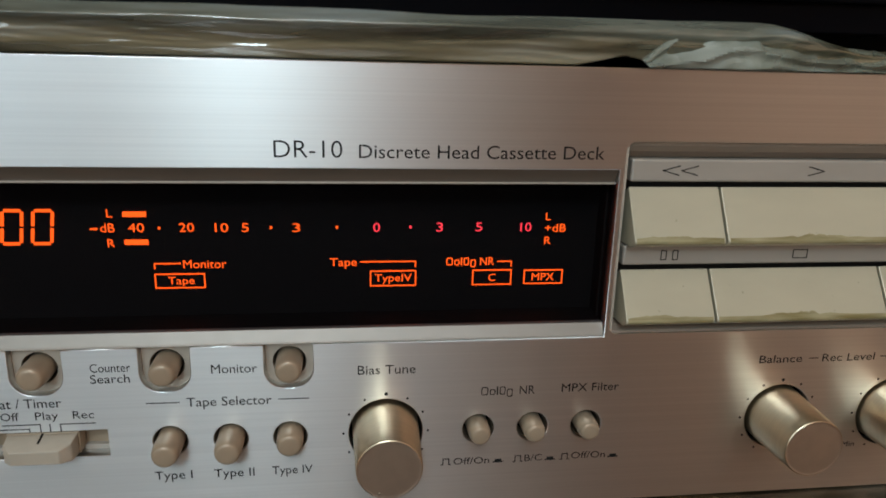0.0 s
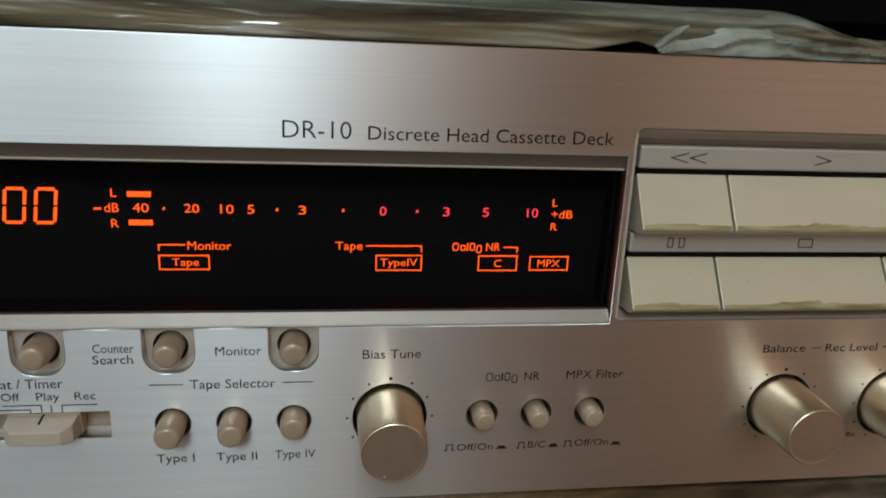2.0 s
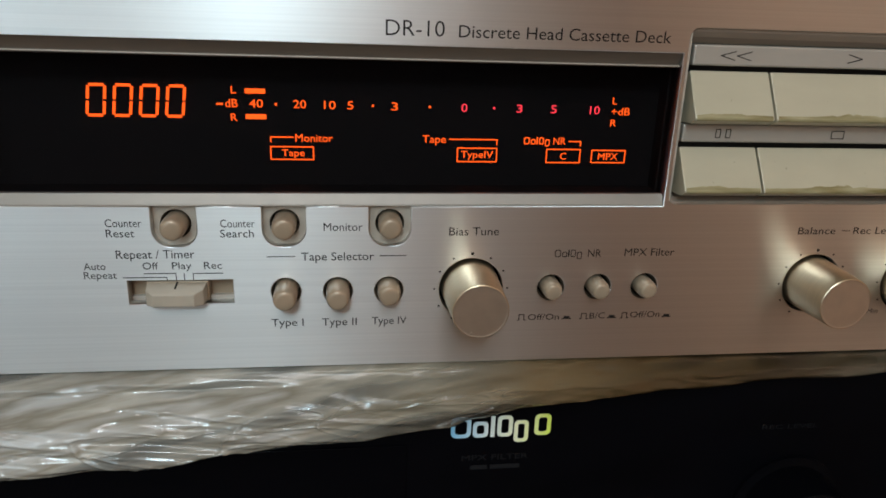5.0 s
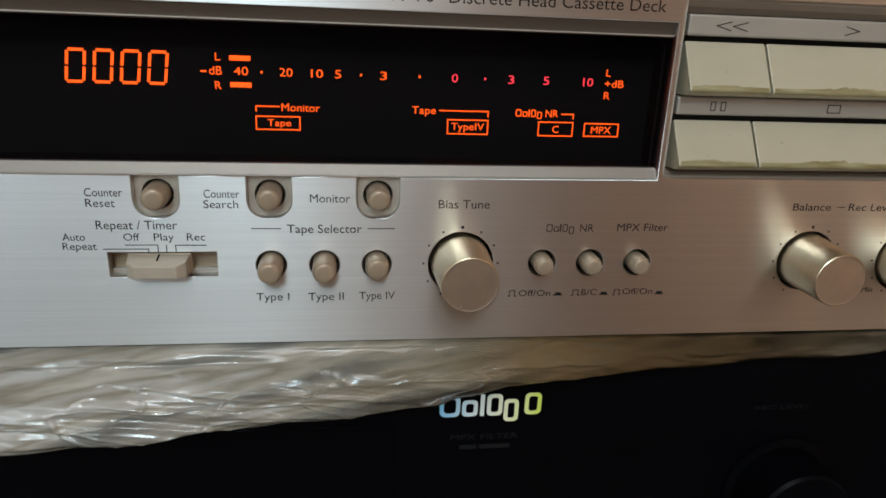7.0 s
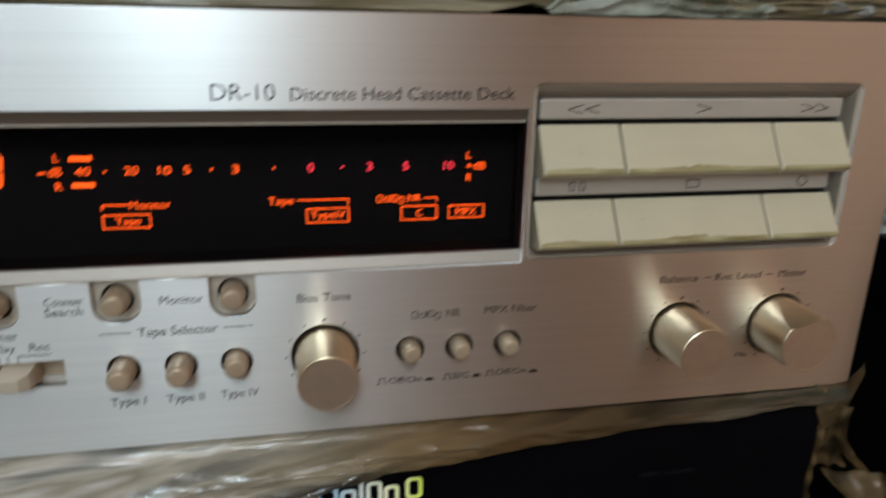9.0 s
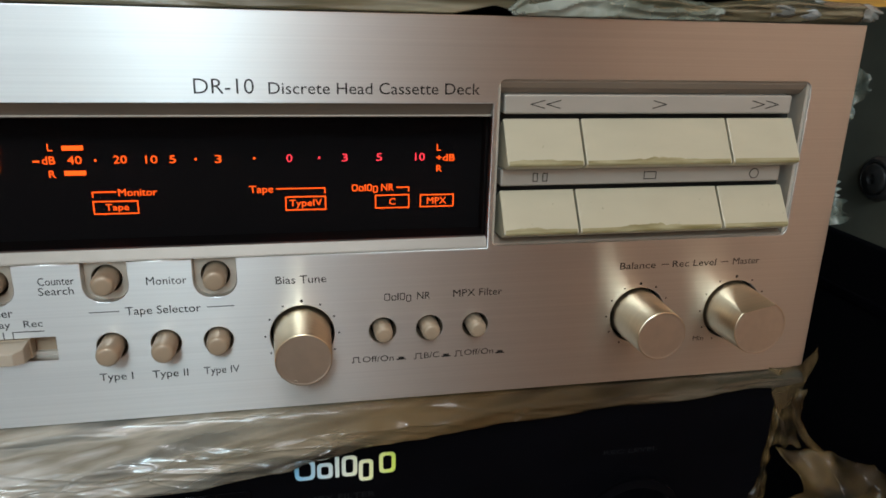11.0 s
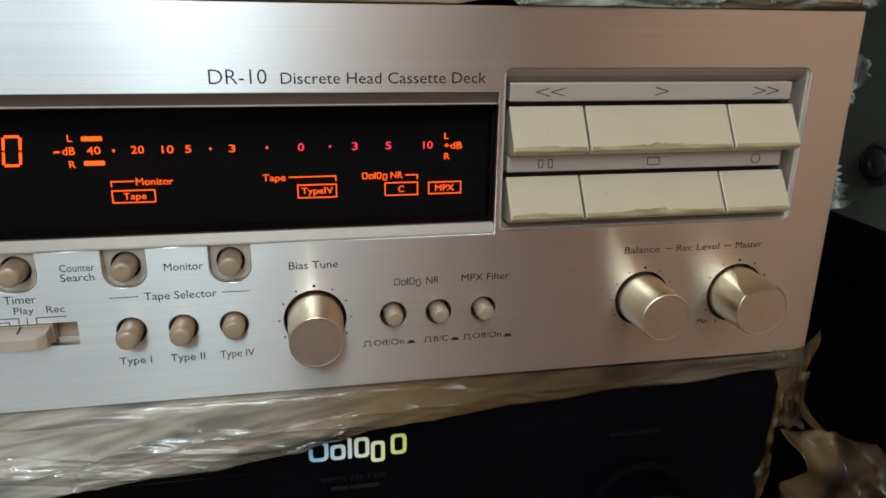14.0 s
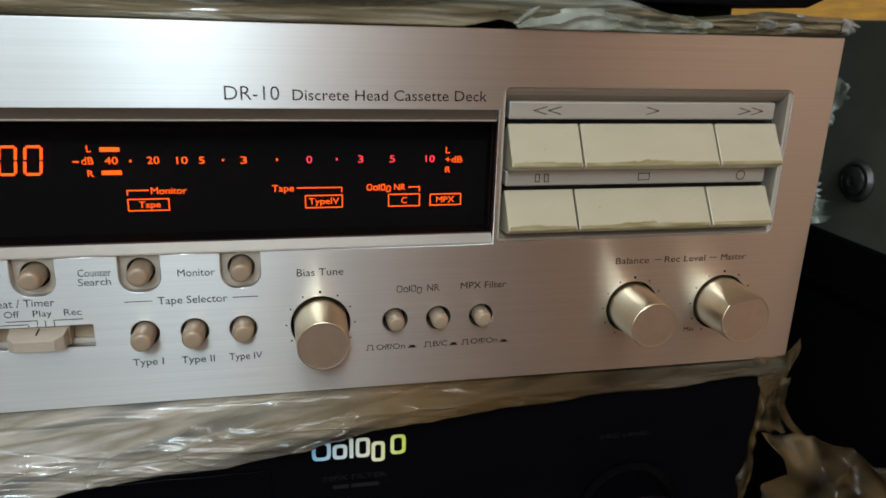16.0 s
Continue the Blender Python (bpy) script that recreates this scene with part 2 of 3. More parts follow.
def box(x0, x1, y0, y1, z0, z1, bevel=0.0):
    return add_box(bmesh.new(), x0, x1, y0, y1, z0, z1, bevel)


def prism(points, x0, x1, bevel=0.0):
    """A solid with the outline points (y, z), from x0 to x1."""
    bm = bmesh.new()
    a = [bm.verts.new((x0, y, z)) for y, z in points]
    b = [bm.verts.new((x1, y, z)) for y, z in points]
    bm.faces.new(a)
    bm.faces.new(b[::-1])
    for i in range(len(points)):
        j = (i + 1) % len(points)
        bm.faces.new((a[j], a[i], b[i], b[j]))
    bmesh.ops.recalc_face_normals(bm, faces=bm.faces)
    if bevel:
        bmesh.ops.bevel(bm, geom=list(bm.edges), offset=bevel, segments=2, affect="EDGES", profile=0.5)
    return bm


def lathe(cx, cz, profile, n=48):
    """A turned solid round the line x=cx, z=cz; profile of (radius, y)."""
    bm = bmesh.new()
    rings = []
    for r, y in profile:
        if r <= 0:
            rings.append([bm.verts.new((cx, y, cz))])
        else:
            rings.append([bm.verts.new((cx + r * math.cos(a), y, cz + r * math.sin(a))) for a in (2 * math.pi * i / n for i in range(n))])
    for p, q in zip(rings, rings[1:]):
        for i in range(n):
            j = (i + 1) % n
            if len(p) == 1 and len(q) > 1:
                bm.faces.new((p[0], q[i], q[j]))
            elif len(q) == 1 and len(p) > 1:
                bm.faces.new((p[i], p[j], q[0]))
            elif len(p) > 1:
                bm.faces.new((p[i], p[j], q[j], q[i]))
    bmesh.ops.recalc_face_normals(bm, faces=bm.faces)
    return bm


def curve_mesh(data):
    ob = new("outline", data)
    dg = bpy.context.evaluated_depsgraph_get()
    me = bpy.data.meshes.new_from_object(ob.evaluated_get(dg))
    bpy.data.objects.remove(ob)
    bm = bmesh.new()
    bm.from_mesh(me)
    bpy.data.meshes.remove(me)
    bpy.data.curves.remove(data)
    return bm


def sheet(outlines, y, thick, bevel=0.0):
    """A flat plate with holes: outlines of (x, z), front face at y."""
    data = bpy.data.curves.new("outline", "CURVE")
    data.dimensions, data.fill_mode = "2D", "BOTH"
    data.extrude, data.bevel_depth, data.bevel_resolution, data.offset = thick / 2 - bevel, bevel, 1, -bevel
    for pts in outlines:
        s = data.splines.new("POLY")
        s.points.add(len(pts) - 1)
        s.use_cyclic_u = True
        for p, (x, z) in zip(s.points, pts):
            p.co = (x, z, 0, 1)
    bm = curve_mesh(data)
    for v in bm.verts:
        x, z, d = v.co
        v.co = (x, y + thick / 2 - d, z)
    bmesh.ops.remove_doubles(bm, verts=bm.verts, dist=0.0005)
    bmesh.ops.recalc_face_normals(bm, faces=bm.faces)
    return bm


def circle(cx, cz, r, n=48):
    return [(cx + r * math.cos(2 * math.pi * i / n), cz + r * math.sin(2 * math.pi * i / n)) for i in range(n)]


def rounded(x0, x1, z0, z1, r, n=6):
    out = []
    for cx, cz, a in ((x1 - r, z0 + r, -90), (x1 - r, z1 - r, 0), (x0 + r, z1 - r, 90), (x0 + r, z0 + r, 180)):
        out += [(cx + r * math.cos(radians(a + 90 * i / n)), cz + r * math.sin(radians(a + 90 * i / n))) for i in range(n + 1)]
    return out


def stroke(bm, pts, width, y, close=False, depth=0.06):
    """A thin raised line along the points (x, z)."""
    pts = list(pts) + ([pts[0]] if close else [])
    for (xa, za), (xb, zb) in zip(pts, pts[1:]):
        d = Vector((xb - xa, zb - za))
        d.normalize()
        n, d = Vector((-d.y, d.x)) * width / 2, d * width / 2
        q = [(xa - d.x + n.x, za - d.y + n.y), (xb + d.x + n.x, zb + d.y + n.y), (xb + d.x - n.x, zb + d.y - n.y), (xa - d.x - n.x, za - d.y - n.y)]
        f = [bm.verts.new((x, y - depth, z)) for x, z in q]
        b = [bm.verts.new((x, y, z)) for x, z in q]
        bm.faces.new(f)
        for i in range(4):
            bm.faces.new((f[i], b[i], b[(i + 1) % 4], f[(i + 1) % 4]))
    return bm


def text_bmesh(s, size, thin):
    data = bpy.data.curves.new("letters", "FONT")
    data.body, data.size, data.extrude, data.offset, data.resolution_u = s, size, 0.02, thin, 3
    return curve_mesh(data)


_cap = text_bmesh("H", 10, 0.0)
CAP = (max(v.co.y for v in _cap.verts) - min(v.co.y for v in _cap.verts)) / 10
_cap.free()


def lettering(s, x0, x1, base, cap, y, mat, parent, thin=0.0, slant=0.0, name="lettering"):
    """Printed words whose ink runs from x0 to x1 on the line z=base, on a face at y."""
    bm = text_bmesh(s, cap / CAP, thin)
    lo, hi = min(v.co.x for v in bm.verts), max(v.co.x for v in bm.verts)
    k = (x1 - x0) / (hi - lo)
    for v in bm.verts:
        x, z, d = v.co
        v.co = (x0 + (x - lo) * k + slant * z, y - 0.03 - d, base + z)
    return part(name, bm, mat, parent)


def bars(spans, y, mat, parent, name="plain_bar"):
    """Plain bars in place of a mark: spans of (x0, x1, z0, z1)."""
    bm = bmesh.new()
    for x0, x1, z0, z1 in spans:
        add_box(bm, x0, x1, y - 0.06, y, z0, z1)
    return part(name, bm, mat, parent)


def plain_marks(spans, width, y, mat, parent, name="plain_mark"):
    """Plain frames and bars in place of a maker's mark: spans of (x0, x1, z0, z1)."""
    for x0, x1, z0, z1 in spans:
        r = min(x1 - x0, z1 - z0) * 0.3
        rings = [rounded(x0, x1, z0, z1, r, 4)]
        if x1 - x0 > 2.2 * width:
            rings.append(rounded(x0 + width, x1 - width, z0 + width, z1 - width, max(0.05, r - width * 0.6), 4))
        part(name, sheet(rings, y - 0.06, 0.06), mat, parent)


# ---- the room that closes the place ----
def slab(name, x0, x1, y0, y1, z0, z1, mat, label):
    ob = part(name, box(x0, x1, y0, y1, z0, z1), mat)
    return tagged(ob, label, name.split("_")[0], kind="structure")


slab("floor", -2200, 1250, -2900, 1300, -850, -750, FLOOR_MAT, "plain brown floor of the room")
# made-up slab out of view, gives the brushed front a dark reddish reflection
slab("door_1", 860, 1210, -2900, -2875, -750, 1300, REFLECTION_BROWN, "unseen brown slab added to darken the deck's reflections")
slab("ceiling", -2200, 1250, -2900, 1300, 1850, 1950, CEILING_MAT, "plain pale ceiling of the room")
slab("wall_south", -2200, 1250, -3000, -2900, -750, 1850, WALL_PALE, "plain pale painted wall")
slab("wall_north", -2200, 1250, 1300, 1400, -750, 1850, WALL_PAINT, "plain warm brown painted wall behind the rack")
slab("wall_west", -2300, -2200, -2900, 1300, -750, 1850, WALL_PALE, "plain pale painted wall")
slab("wall_east", 1250, 1350, -2900, 1300, -750, 1850, WALL_PAINT, "plain warm brown painted wall")

# ---- the silver cassette deck ----
LEFT, RIGHT, BOTTOM, TOP = -254.0, 180.7, 23.7, 144.8
ROW_Z = 48.6
deck = tagged(empty("cassette_deck", -37, 150, 17), "champagne silver cassette deck with lit orange display", "cassette deck")
NOTCHES = (-24.9, -55.4, -85.9)


def display_outline():
    pts = [(58.2, 119.9), (-141.6, 119.9), (-141.6, 74.8)]
    for c in sorted(NOTCHES):
        w, r, zb = 6.15, 5.2, 62.7
        pts.append((c - w, 74.8))
        pts += [(c - w + r - r * math.cos(radians(a)), zb + r - r * math.sin(radians(a))) for a in range(0, 91, 15)]
        pts += [(c + w - r + r * math.sin(radians(a)), zb + r - r * math.cos(radians(a))) for a in range(0, 91, 15)]
        pts.append((c + w, 74.8))
    return pts + [(58.2, 74.8)]


TYPE_X, NR_X = (-55.5, -40.3, -25.1), (25.1, 40.2, 55.4)
KNOBS = ((0.0, 9.8), (112.4, 9.9), (148.1, 10.8))
outlines = [[(LEFT, BOTTOM), (RIGHT, BOTTOM), (RIGHT, TOP), (LEFT, TOP)], display_outline(), rounded(59.6, 164.2, 75.4, 126.9, 2.4),
            [(-100.2, 45.3), (-70.7, 45.3), (-70.7, 52.6), (-100.2, 52.6)], rounded(-245, -143.2, 32, 134, 2.0)]
outlines += [circle(x, ROW_Z, 4.3, 36) for x in TYPE_X + NR_X] + [circle(x, 48.7, r) for x, r in KNOBS]
fascia = part("fascia", sheet(outlines, 0.0, 4.0, 0.25), BRUSHED, deck, "horizontally brushed champagne aluminium front")
body = box(LEFT + 4, RIGHT - 4, 18, 300, 29, 142, 1.0)
part("cover", body, COVER, deck, "dark painted steel cover")
part("chassis_front", box(LEFT + 3, RIGHT - 3, 16.2, 18, 26, 143.5), HOLE, deck)

# display window
part("upper_bezel", prism([(0.6, 119.9), (4.0, 119.9), (4.0, 115.6), (2.6, 115.6), (2.6, 116.6)], -141.6, 58.2), SHADED_BEZEL, deck, "bezel with its shade painted in brown, sloping in above the window")
part("window_trim", box(-141.6, 58.2, 1.4, 2.4, 116.0, 116.35, 0.1), BEZEL, deck)
part("lower_sill", prism([(0.15, 74.9), (0.5, 75.3), (2.2, 78.1), (4.0, 78.1), (4.0, 74.9)], -141.6, 58.2, 0.12), SILL, deck, "pale sill that slopes up to the window")
window = part("window_pane", box(-142.0, 58.6, 2.2, 3.4, 78.0, 116.0), GLASS, deck, "smoked black display window")
window.visible_shadow = False
shell = bmesh.new()
for q in ((-142.6, 59.0, 15.4, 16.0, 77, 117), (-142.6, 59.0, 3.5, 15.4, 116.6, 117), (-142.6, 59.0, 3.5, 15.4, 77, 77.4), (-143.0, -142.6, 3.5, 16, 77, 117), (59.0, 59.3, 3.5, 16, 77, 117)):
    add_box(shell, *q)
display = part("display_panel", shell, BLACK, deck, "black display panel with orange figures")
for c in NOTCHES:
    part("notch_floor", sheet([rounded(c - 6.6, c + 6.6, 62.0, 75.4, 1.5), circle(c, 69.0, 4.3, 36)], 2.6, 1.3, 0.1), BEZEL, deck, "recessed beige button notch")


def push_button(x, z, out, y_hole=0.0, r=3.45):
    prof = [(0, out), (r * 0.45, out + 0.03), (r * 0.70, out + 0.12), (r * 0.80, out + 0.30), (r * 0.87, out + 0.62), (r * 0.93, out + 1.15), (r * 0.975, out + 2.0), (r, out + 3.2), (r, 12), (0, 12)]
    b = part("push_button", lathe(x, z, prof, 40), BUTTON, deck, smooth=True)
    part("collar", lathe(x, z, [(4.28, y_hole + 0.5), (4.28, y_hole + 1.0), (3.95, y_hole + 1.2), (3.95, y_hole + 6.0), (4.28, y_hole + 6.0)], 36), COLLAR, b, "dark lining of the hole", smooth=True)
    return b


for x in TYPE_X:
    push_button(x, ROW_Z, -8.0 if x < -30 else -5.4)
for x in NR_X:
    push_button(x, ROW_Z, -4.5, r=3.0)
for c in NOTCHES:
    push_button(c, 69.0, -4.4, 2.6)
part("button_well", box(-66, 64, 9.5, 10, 40, 73), HOLE, deck)


def turning_knob(x, r0, r1, out, cut=None, pointer=225):
    z = 48.7
    prof = [(r0, 14), (r0, 1.0), (r0 - 0.1, -1), (r1 + 0.1, out + 0.5), (r1, out + 0.2), (r1 - 0.22, out + 0.05)]
    side = lathe(x, z, prof, 64)
    face = lathe(x, z, [(r1 - 0.22, out + 0.05), (r1 - 0.7, out + 0.12), (0, out + 0.12)], 64)
    if cut:
        a, d0, d1 = cut
        n = Vector((math.cos(radians(a)), 0, math.sin(radians(a))))
        slope = (d0 - d1) / (0 - out)
        normal = Vector((n.x, -slope, n.z)).normalized()
        at = Vector((x, 0, z)) + n * d0
        for bm in (side, face):
            res = bmesh.ops.bisect_plane(bm, geom=bm.verts[:] + bm.edges[:] + bm.faces[:], plane_co=at, plane_no=normal, clear_outer=True)
            if bm is side:
                edges = [e for e in res["geom_cut"] if isinstance(e, bmesh.types.BMEdge)]
                bmesh.ops.contextual_create(bm, geom=edges)
    k = part("turning_knob", side, KNOB_SIDE, deck, "turned champagne metal knob", smooth=True)
    part("knob_face", face, KNOB_FACE, k, smooth=False)
    px, pz = x + (r1 - 1.0) * math.cos(radians(pointer)), z + (r1 - 1.0) * math.sin(radians(pointer))
    part("pointer", lathe(px, pz, [(0, out - 0.03), (0.45, out - 0.03), (0.5, out + 0.2), (0, out + 0.2)], 16), SATIN, k)
    return k


turning_knob(0.0, 8.9, 8.15, -18.0, pointer=250)
turning_knob(112.4, 9.0, 8.15, -17.6, pointer=120)
turning_knob(148.1, 10.0, 9.2, -16.5, cut=(102, 10.3, 7.0), pointer=215)
wells = sheet([rounded(-12, 12, 37, 61, 2)], 13.5, 0.5)
part("knob_well", wells, HOLE, deck)
part("knob_well", sheet([rounded(100, 162, 37, 61, 2)], 13.5, 0.5), HOLE, deck)

# slide switch
part("slot_back", box(-101, -70, 5.0, 5.4, 44.5, 53.4), BUTTON, deck)
part("slot_back", box(-101, -70, 3.4, 5.0, 44.9, 46.6, 0.1), STRIP, deck)
slider = part("slide_switch", box(-95.2, -77.8, 0.8, 4.8, 45.8, 52.0, 0.2), BUTTON, deck, "beige plastic slide switch")
grip = bmesh.new()
levels = []
for gy, gx0, gx1, gz0, gz1 in ((0.8, -95.0, -78.2, 46.0, 51.7), (-3.2, -94.6, -78.6, 46.1, 50.9), (-5.3, -92.4, -80.9, 46.5, 50.2)):
    levels.append([grip.verts.new((x, gy, z)) for x, z in ((gx0, gz0), (gx1, gz0), (gx1, gz1), (gx0, gz1))])
grip.faces.new(levels[0])
grip.faces.new(levels[2])
for va, vb in zip(levels, levels[1:]):
    for i in range(4):
        grip.faces.new((va[i], va[(i + 1) % 4], vb[(i + 1) % 4], vb[i]))
bmesh.ops.recalc_face_normals(grip, faces=grip.faces)
bmesh.ops.bevel(grip, geom=list(grip.edges), offset=0.3, segments=2, affect="EDGES", profile=0.5)
part("grip", grip, CREAM, slider)

# transport keys in their recess
# near-black back sheet: shade in the key gaps is painted by its colour
part("key_recess", box(58.4, 165, 8.2, 9.2, 74.5, 127.4), HOLE, deck)
part("recess_lip", prism([(0.5, 127.0), (8.0, 127.0), (8.0, 122.6), (4.6, 122.6), (2.2, 124.4), (0.9, 126.0)], 59.5, 164.0), RECESS_SHADED, deck)
part("recess_side", prism([(0.8, 75.4), (8.0, 75.4), (8.0, 126.5), (0.8, 126.5)], 163.2, 164.6), BEZEL, deck)
part("recess_side", prism([(0.6, 75.4), (8.0, 75.4), (8.0, 126.5), (0.6, 126.5)], 59.4, 60.4), BEZEL, deck)
part("recess_floor", prism([(0.6, 75.2), (8.0, 75.2), (8.0, 77.9), (3.4, 77.0), (1.2, 76.0)], 59.5, 164.0), RECESS_SHADED, deck)
KEY_EDGES = ((62.4, 86.9), (87.6, 137.0), (137.7, 161.6))
for top, low, strip_lo, strip_hi in ((115.0, 102.6, 116.5, 122.4), (92.5, 80.9, 94.1, 99.5)):
    strip = part("label_strip", box(62.2, 159.6, 2.2, 8.0, strip_lo, strip_hi, 0.55), STRIP, deck, "pale strip with key symbols")
    for i, (x0, x1) in enumerate(KEY_EDGES):
        k = part("transport_key", prism([(3.6, top), (8.0, top - 3.2), (8.0, low - 3.0), (-1.6, low - 2.4), (-4.2, low - 0.9), (-4.3, low - 0.3), (-3.9, low + 0.4)], x0, x1, 0.24), KEY, deck, "sloping ivory key")
        # yellowed grime along the lip of the key: thickest where fingers pull it
        bm = bmesh.new()
        n, rows = 90, []
        a, b = x0 + 0.5, x1 - 0.5
        for j in range(n + 1):
            x = a + (b - a) * j / n
            worn = (0.9 * math.exp(-((x - x0 - 10) / 9) ** 2) if i == 0 else 1.5 * math.exp(-((x - x0 - 25) / 8.5) ** 2) if i == 1 else 0.05)
            h = 0.05 + worn * (0.45 + 0.55 * noise.noise(Vector((x * 0.35, top, 0.0))) + 0.25 * noise.noise(Vector((x * 1.3, top, 4.0))))
            h = max(0.04, h * min(1.0, (x - a) / 2 + 0.1, (b - x) / 2 + 0.1))
            rows.append([bm.verts.new(p) for p in ((x, -4.05, low - 1.15), (x, -4.37, low - 0.75), (x, -4.38, low - 0.2), (x, -4.02, low + 0.42), (x, -3.99 + h * 0.6, low + 0.46 + h))])
        for p, q in zip(rows, rows[1:]):
            for c in range(4):
                bm.faces.new((p[c], q[c], q[c + 1], p[c + 1]))
        part("grime", bm, GRIME, k, "yellowed grime along the key's edge")
    z, y = (strip_lo + strip_hi) / 2, 2.17
    if top > 100:
        for tips, sign in (((70.6, 75.6), 1), ((115.2,), -1), ((149.8, 154.8), -1)):
            for x in tips:
                part("chevron", stroke(bmesh.new(), [(x + sign * 4.4, z + 1.2), (x, z), (x + sign * 4.4, z - 1.2)], 0.28, y), INK, strip)
    else:
        for x in (73.4, 76.6):
            part("pause_bar", stroke(bmesh.new(), rounded(x - 0.7, x + 0.7, z - 1.25, z + 1.25, 0.1, 1), 0.26, y, True), INK, strip)
        part("stop_square", stroke(bmesh.new(), rounded(110.3, 114.4, z - 1.15, z + 1.15, 0.1, 1), 0.26, y, True), INK, strip)
        part("record_ring", stroke(bmesh.new(), circle(149.9, z, 1.6, 24), 0.26, y, True), INK, strip)

# cassette door at the end of the front
part("cassette_door", sheet([rounded(-243.6, -147.0, 33.5, 132.5, 1.5)], 0.4, 4.0, 0.3), BRUSHED, deck, "brushed door of the cassette bay")
part("door_gap", box(-246, -142, 8, 9, 31, 135), HOLE, deck)

# printed words on the front
for s, x0, x1, base, cap, thin in (
        ("DR-10", -26.7, -10.7, 122.5, 4.1, -0.04), ("Discrete Head Cassette Deck", -6.8, 53.9, 122.5, 3.2, 0.0),
        ("Counter", -104.4, -94.6, 68.8, 2.3, 0.0), ("Reset", -104.4, -96.8, 65.8, 2.3, 0.0),
        ("Counter", -73.2, -63.6, 68.6, 2.3, 0.0), ("Search", -73.4, -64.0, 65.6, 2.3, 0.0),
        ("Monitor", -44.2, -32.9, 67.4, 2.4, 0.0), ("Bias Tune", -7.4, 7.7, 65.8, 2.5, 0.0),
        ("Tape Selector", -50.8, -29.6, 58.3, 2.5, 0.0), ("Type I", -60.2, -50.7, 37.4, 2.4, 0.0),
        ("Type II", -45.2, -34.8, 37.3, 2.4, 0.0), ("Type IV", -30.2, -19.6, 37.4, 2.4, 0.0),
        ("Repeat / Timer", -102.4, -80.9, 59.4, 2.5, 0.0), ("Off", -95.5, -91.2, 56.1, 2.1, 0.0), ("Play", -87.4, -82.0, 56.1, 2.1, 0.0),
        ("Rec", -78.5, -73.5, 56.1, 2.1, 0.0), ("Auto", -111.5, -105.6, 56.1, 2.1, 0.0), ("Repeat", -111.7, -102.8, 53.4, 2.1, 0.0),
        ("NR", 36.0, 40.2, 58.6, 2.4, 0.0), ("MPX Filter", 47.7, 63.9, 58.8, 2.4, 0.0),
        ("Off/On", 18.6, 28.6, 37.7, 2.0, 0.0), ("B/C", 38.6, 43.6, 37.8, 2.0, 0.0), ("Off/On", 52.0, 61.9, 37.9, 2.0, 0.0),
        ("Balance", 104.2, 117.0, 65.5, 2.3, 0.0), ("Rec Level", 123.2, 139.3, 65.5, 2.3, 0.0), ("Master", 145.7, 155.8, 65.5, 2.3, 0.0),
        ("Min", 134.6, 138.6, 37.6, 1.7, 0.0)):
    lettering(s, x0, x1, base, cap, 0.0, INK, fascia, thin)
plain_marks([(25.5, 27.4, 58.6, 61.0), (27.8, 29.4, 58.6, 60.3), (29.7, 30.1, 58.6, 61.0), (30.5, 32.1, 58.6, 61.0), (32.5, 34.1, 57.9, 60.3)], 0.26, 0.0, INK, fascia)
for pts in ([(-60.6, 59.6), (-52.6, 59.6)], [(-27.8, 59.6), (-20.1, 59.6)], [(-101.1, 53.6), (-89.1, 53.6), (-89.1, 52.8)], [(-95.2, 54.8), (-86.5, 54.8), (-86.5, 52.8)],
            [(-84.2, 54.7), (-84.2, 52.8)], [(-73.4, 54.7), (-81.7, 54.7), (-81.7, 52.8)], [(119.2, 66.6), (121.8, 66.6)], [(141.2, 66.6), (143.8, 66.6)]):
    part("printed_line", stroke(bmesh.new(), pts, 0.26, 0.0), INK, fascia)
for x in (15.2, 35.4, 48.8):
    part("raised_mark", stroke(bmesh.new(), [(x, 37.8), (x + 0.5, 37.8), (x + 0.5, 39.6), (x + 2.1, 39.6), (x + 2.1, 37.8), (x + 2.6, 37.8)], 0.28, 0.0), INK, fascia)
for x in (29.8, 44.6, 62.9):
    low_mark = stroke(bmesh.new(), [(x, 38.0), (x + 2.6, 38.0)], 0.4, 0.0)
    part("pressed_mark", stroke(low_mark, [(x + 0.7, 38.5), (x + 1.9, 38.5)], 0.7, 0.0), INK, fascia)
part("index_mark", prism([(0.75, 51.85), (-2.8, 51.1), (-2.8, 50.8), (0.75, 51.5)], -86.75, -86.25), INK, slider)
for x, r in KNOBS:
    rr = r + 1.5
    for a in range(-150, 151, 30):
        cx, cz = x + rr * math.sin(radians(a)), 48.7 + rr * math.cos(radians(a))
        q = 0.5 if a == 0 else 0.33
        part("scale_dot", lathe(cx, cz, [(q, 0.0), (q, -0.05), (0, -0.05)], 12), INK, fascia)

# glowing figures behind the window
YD = 15.2


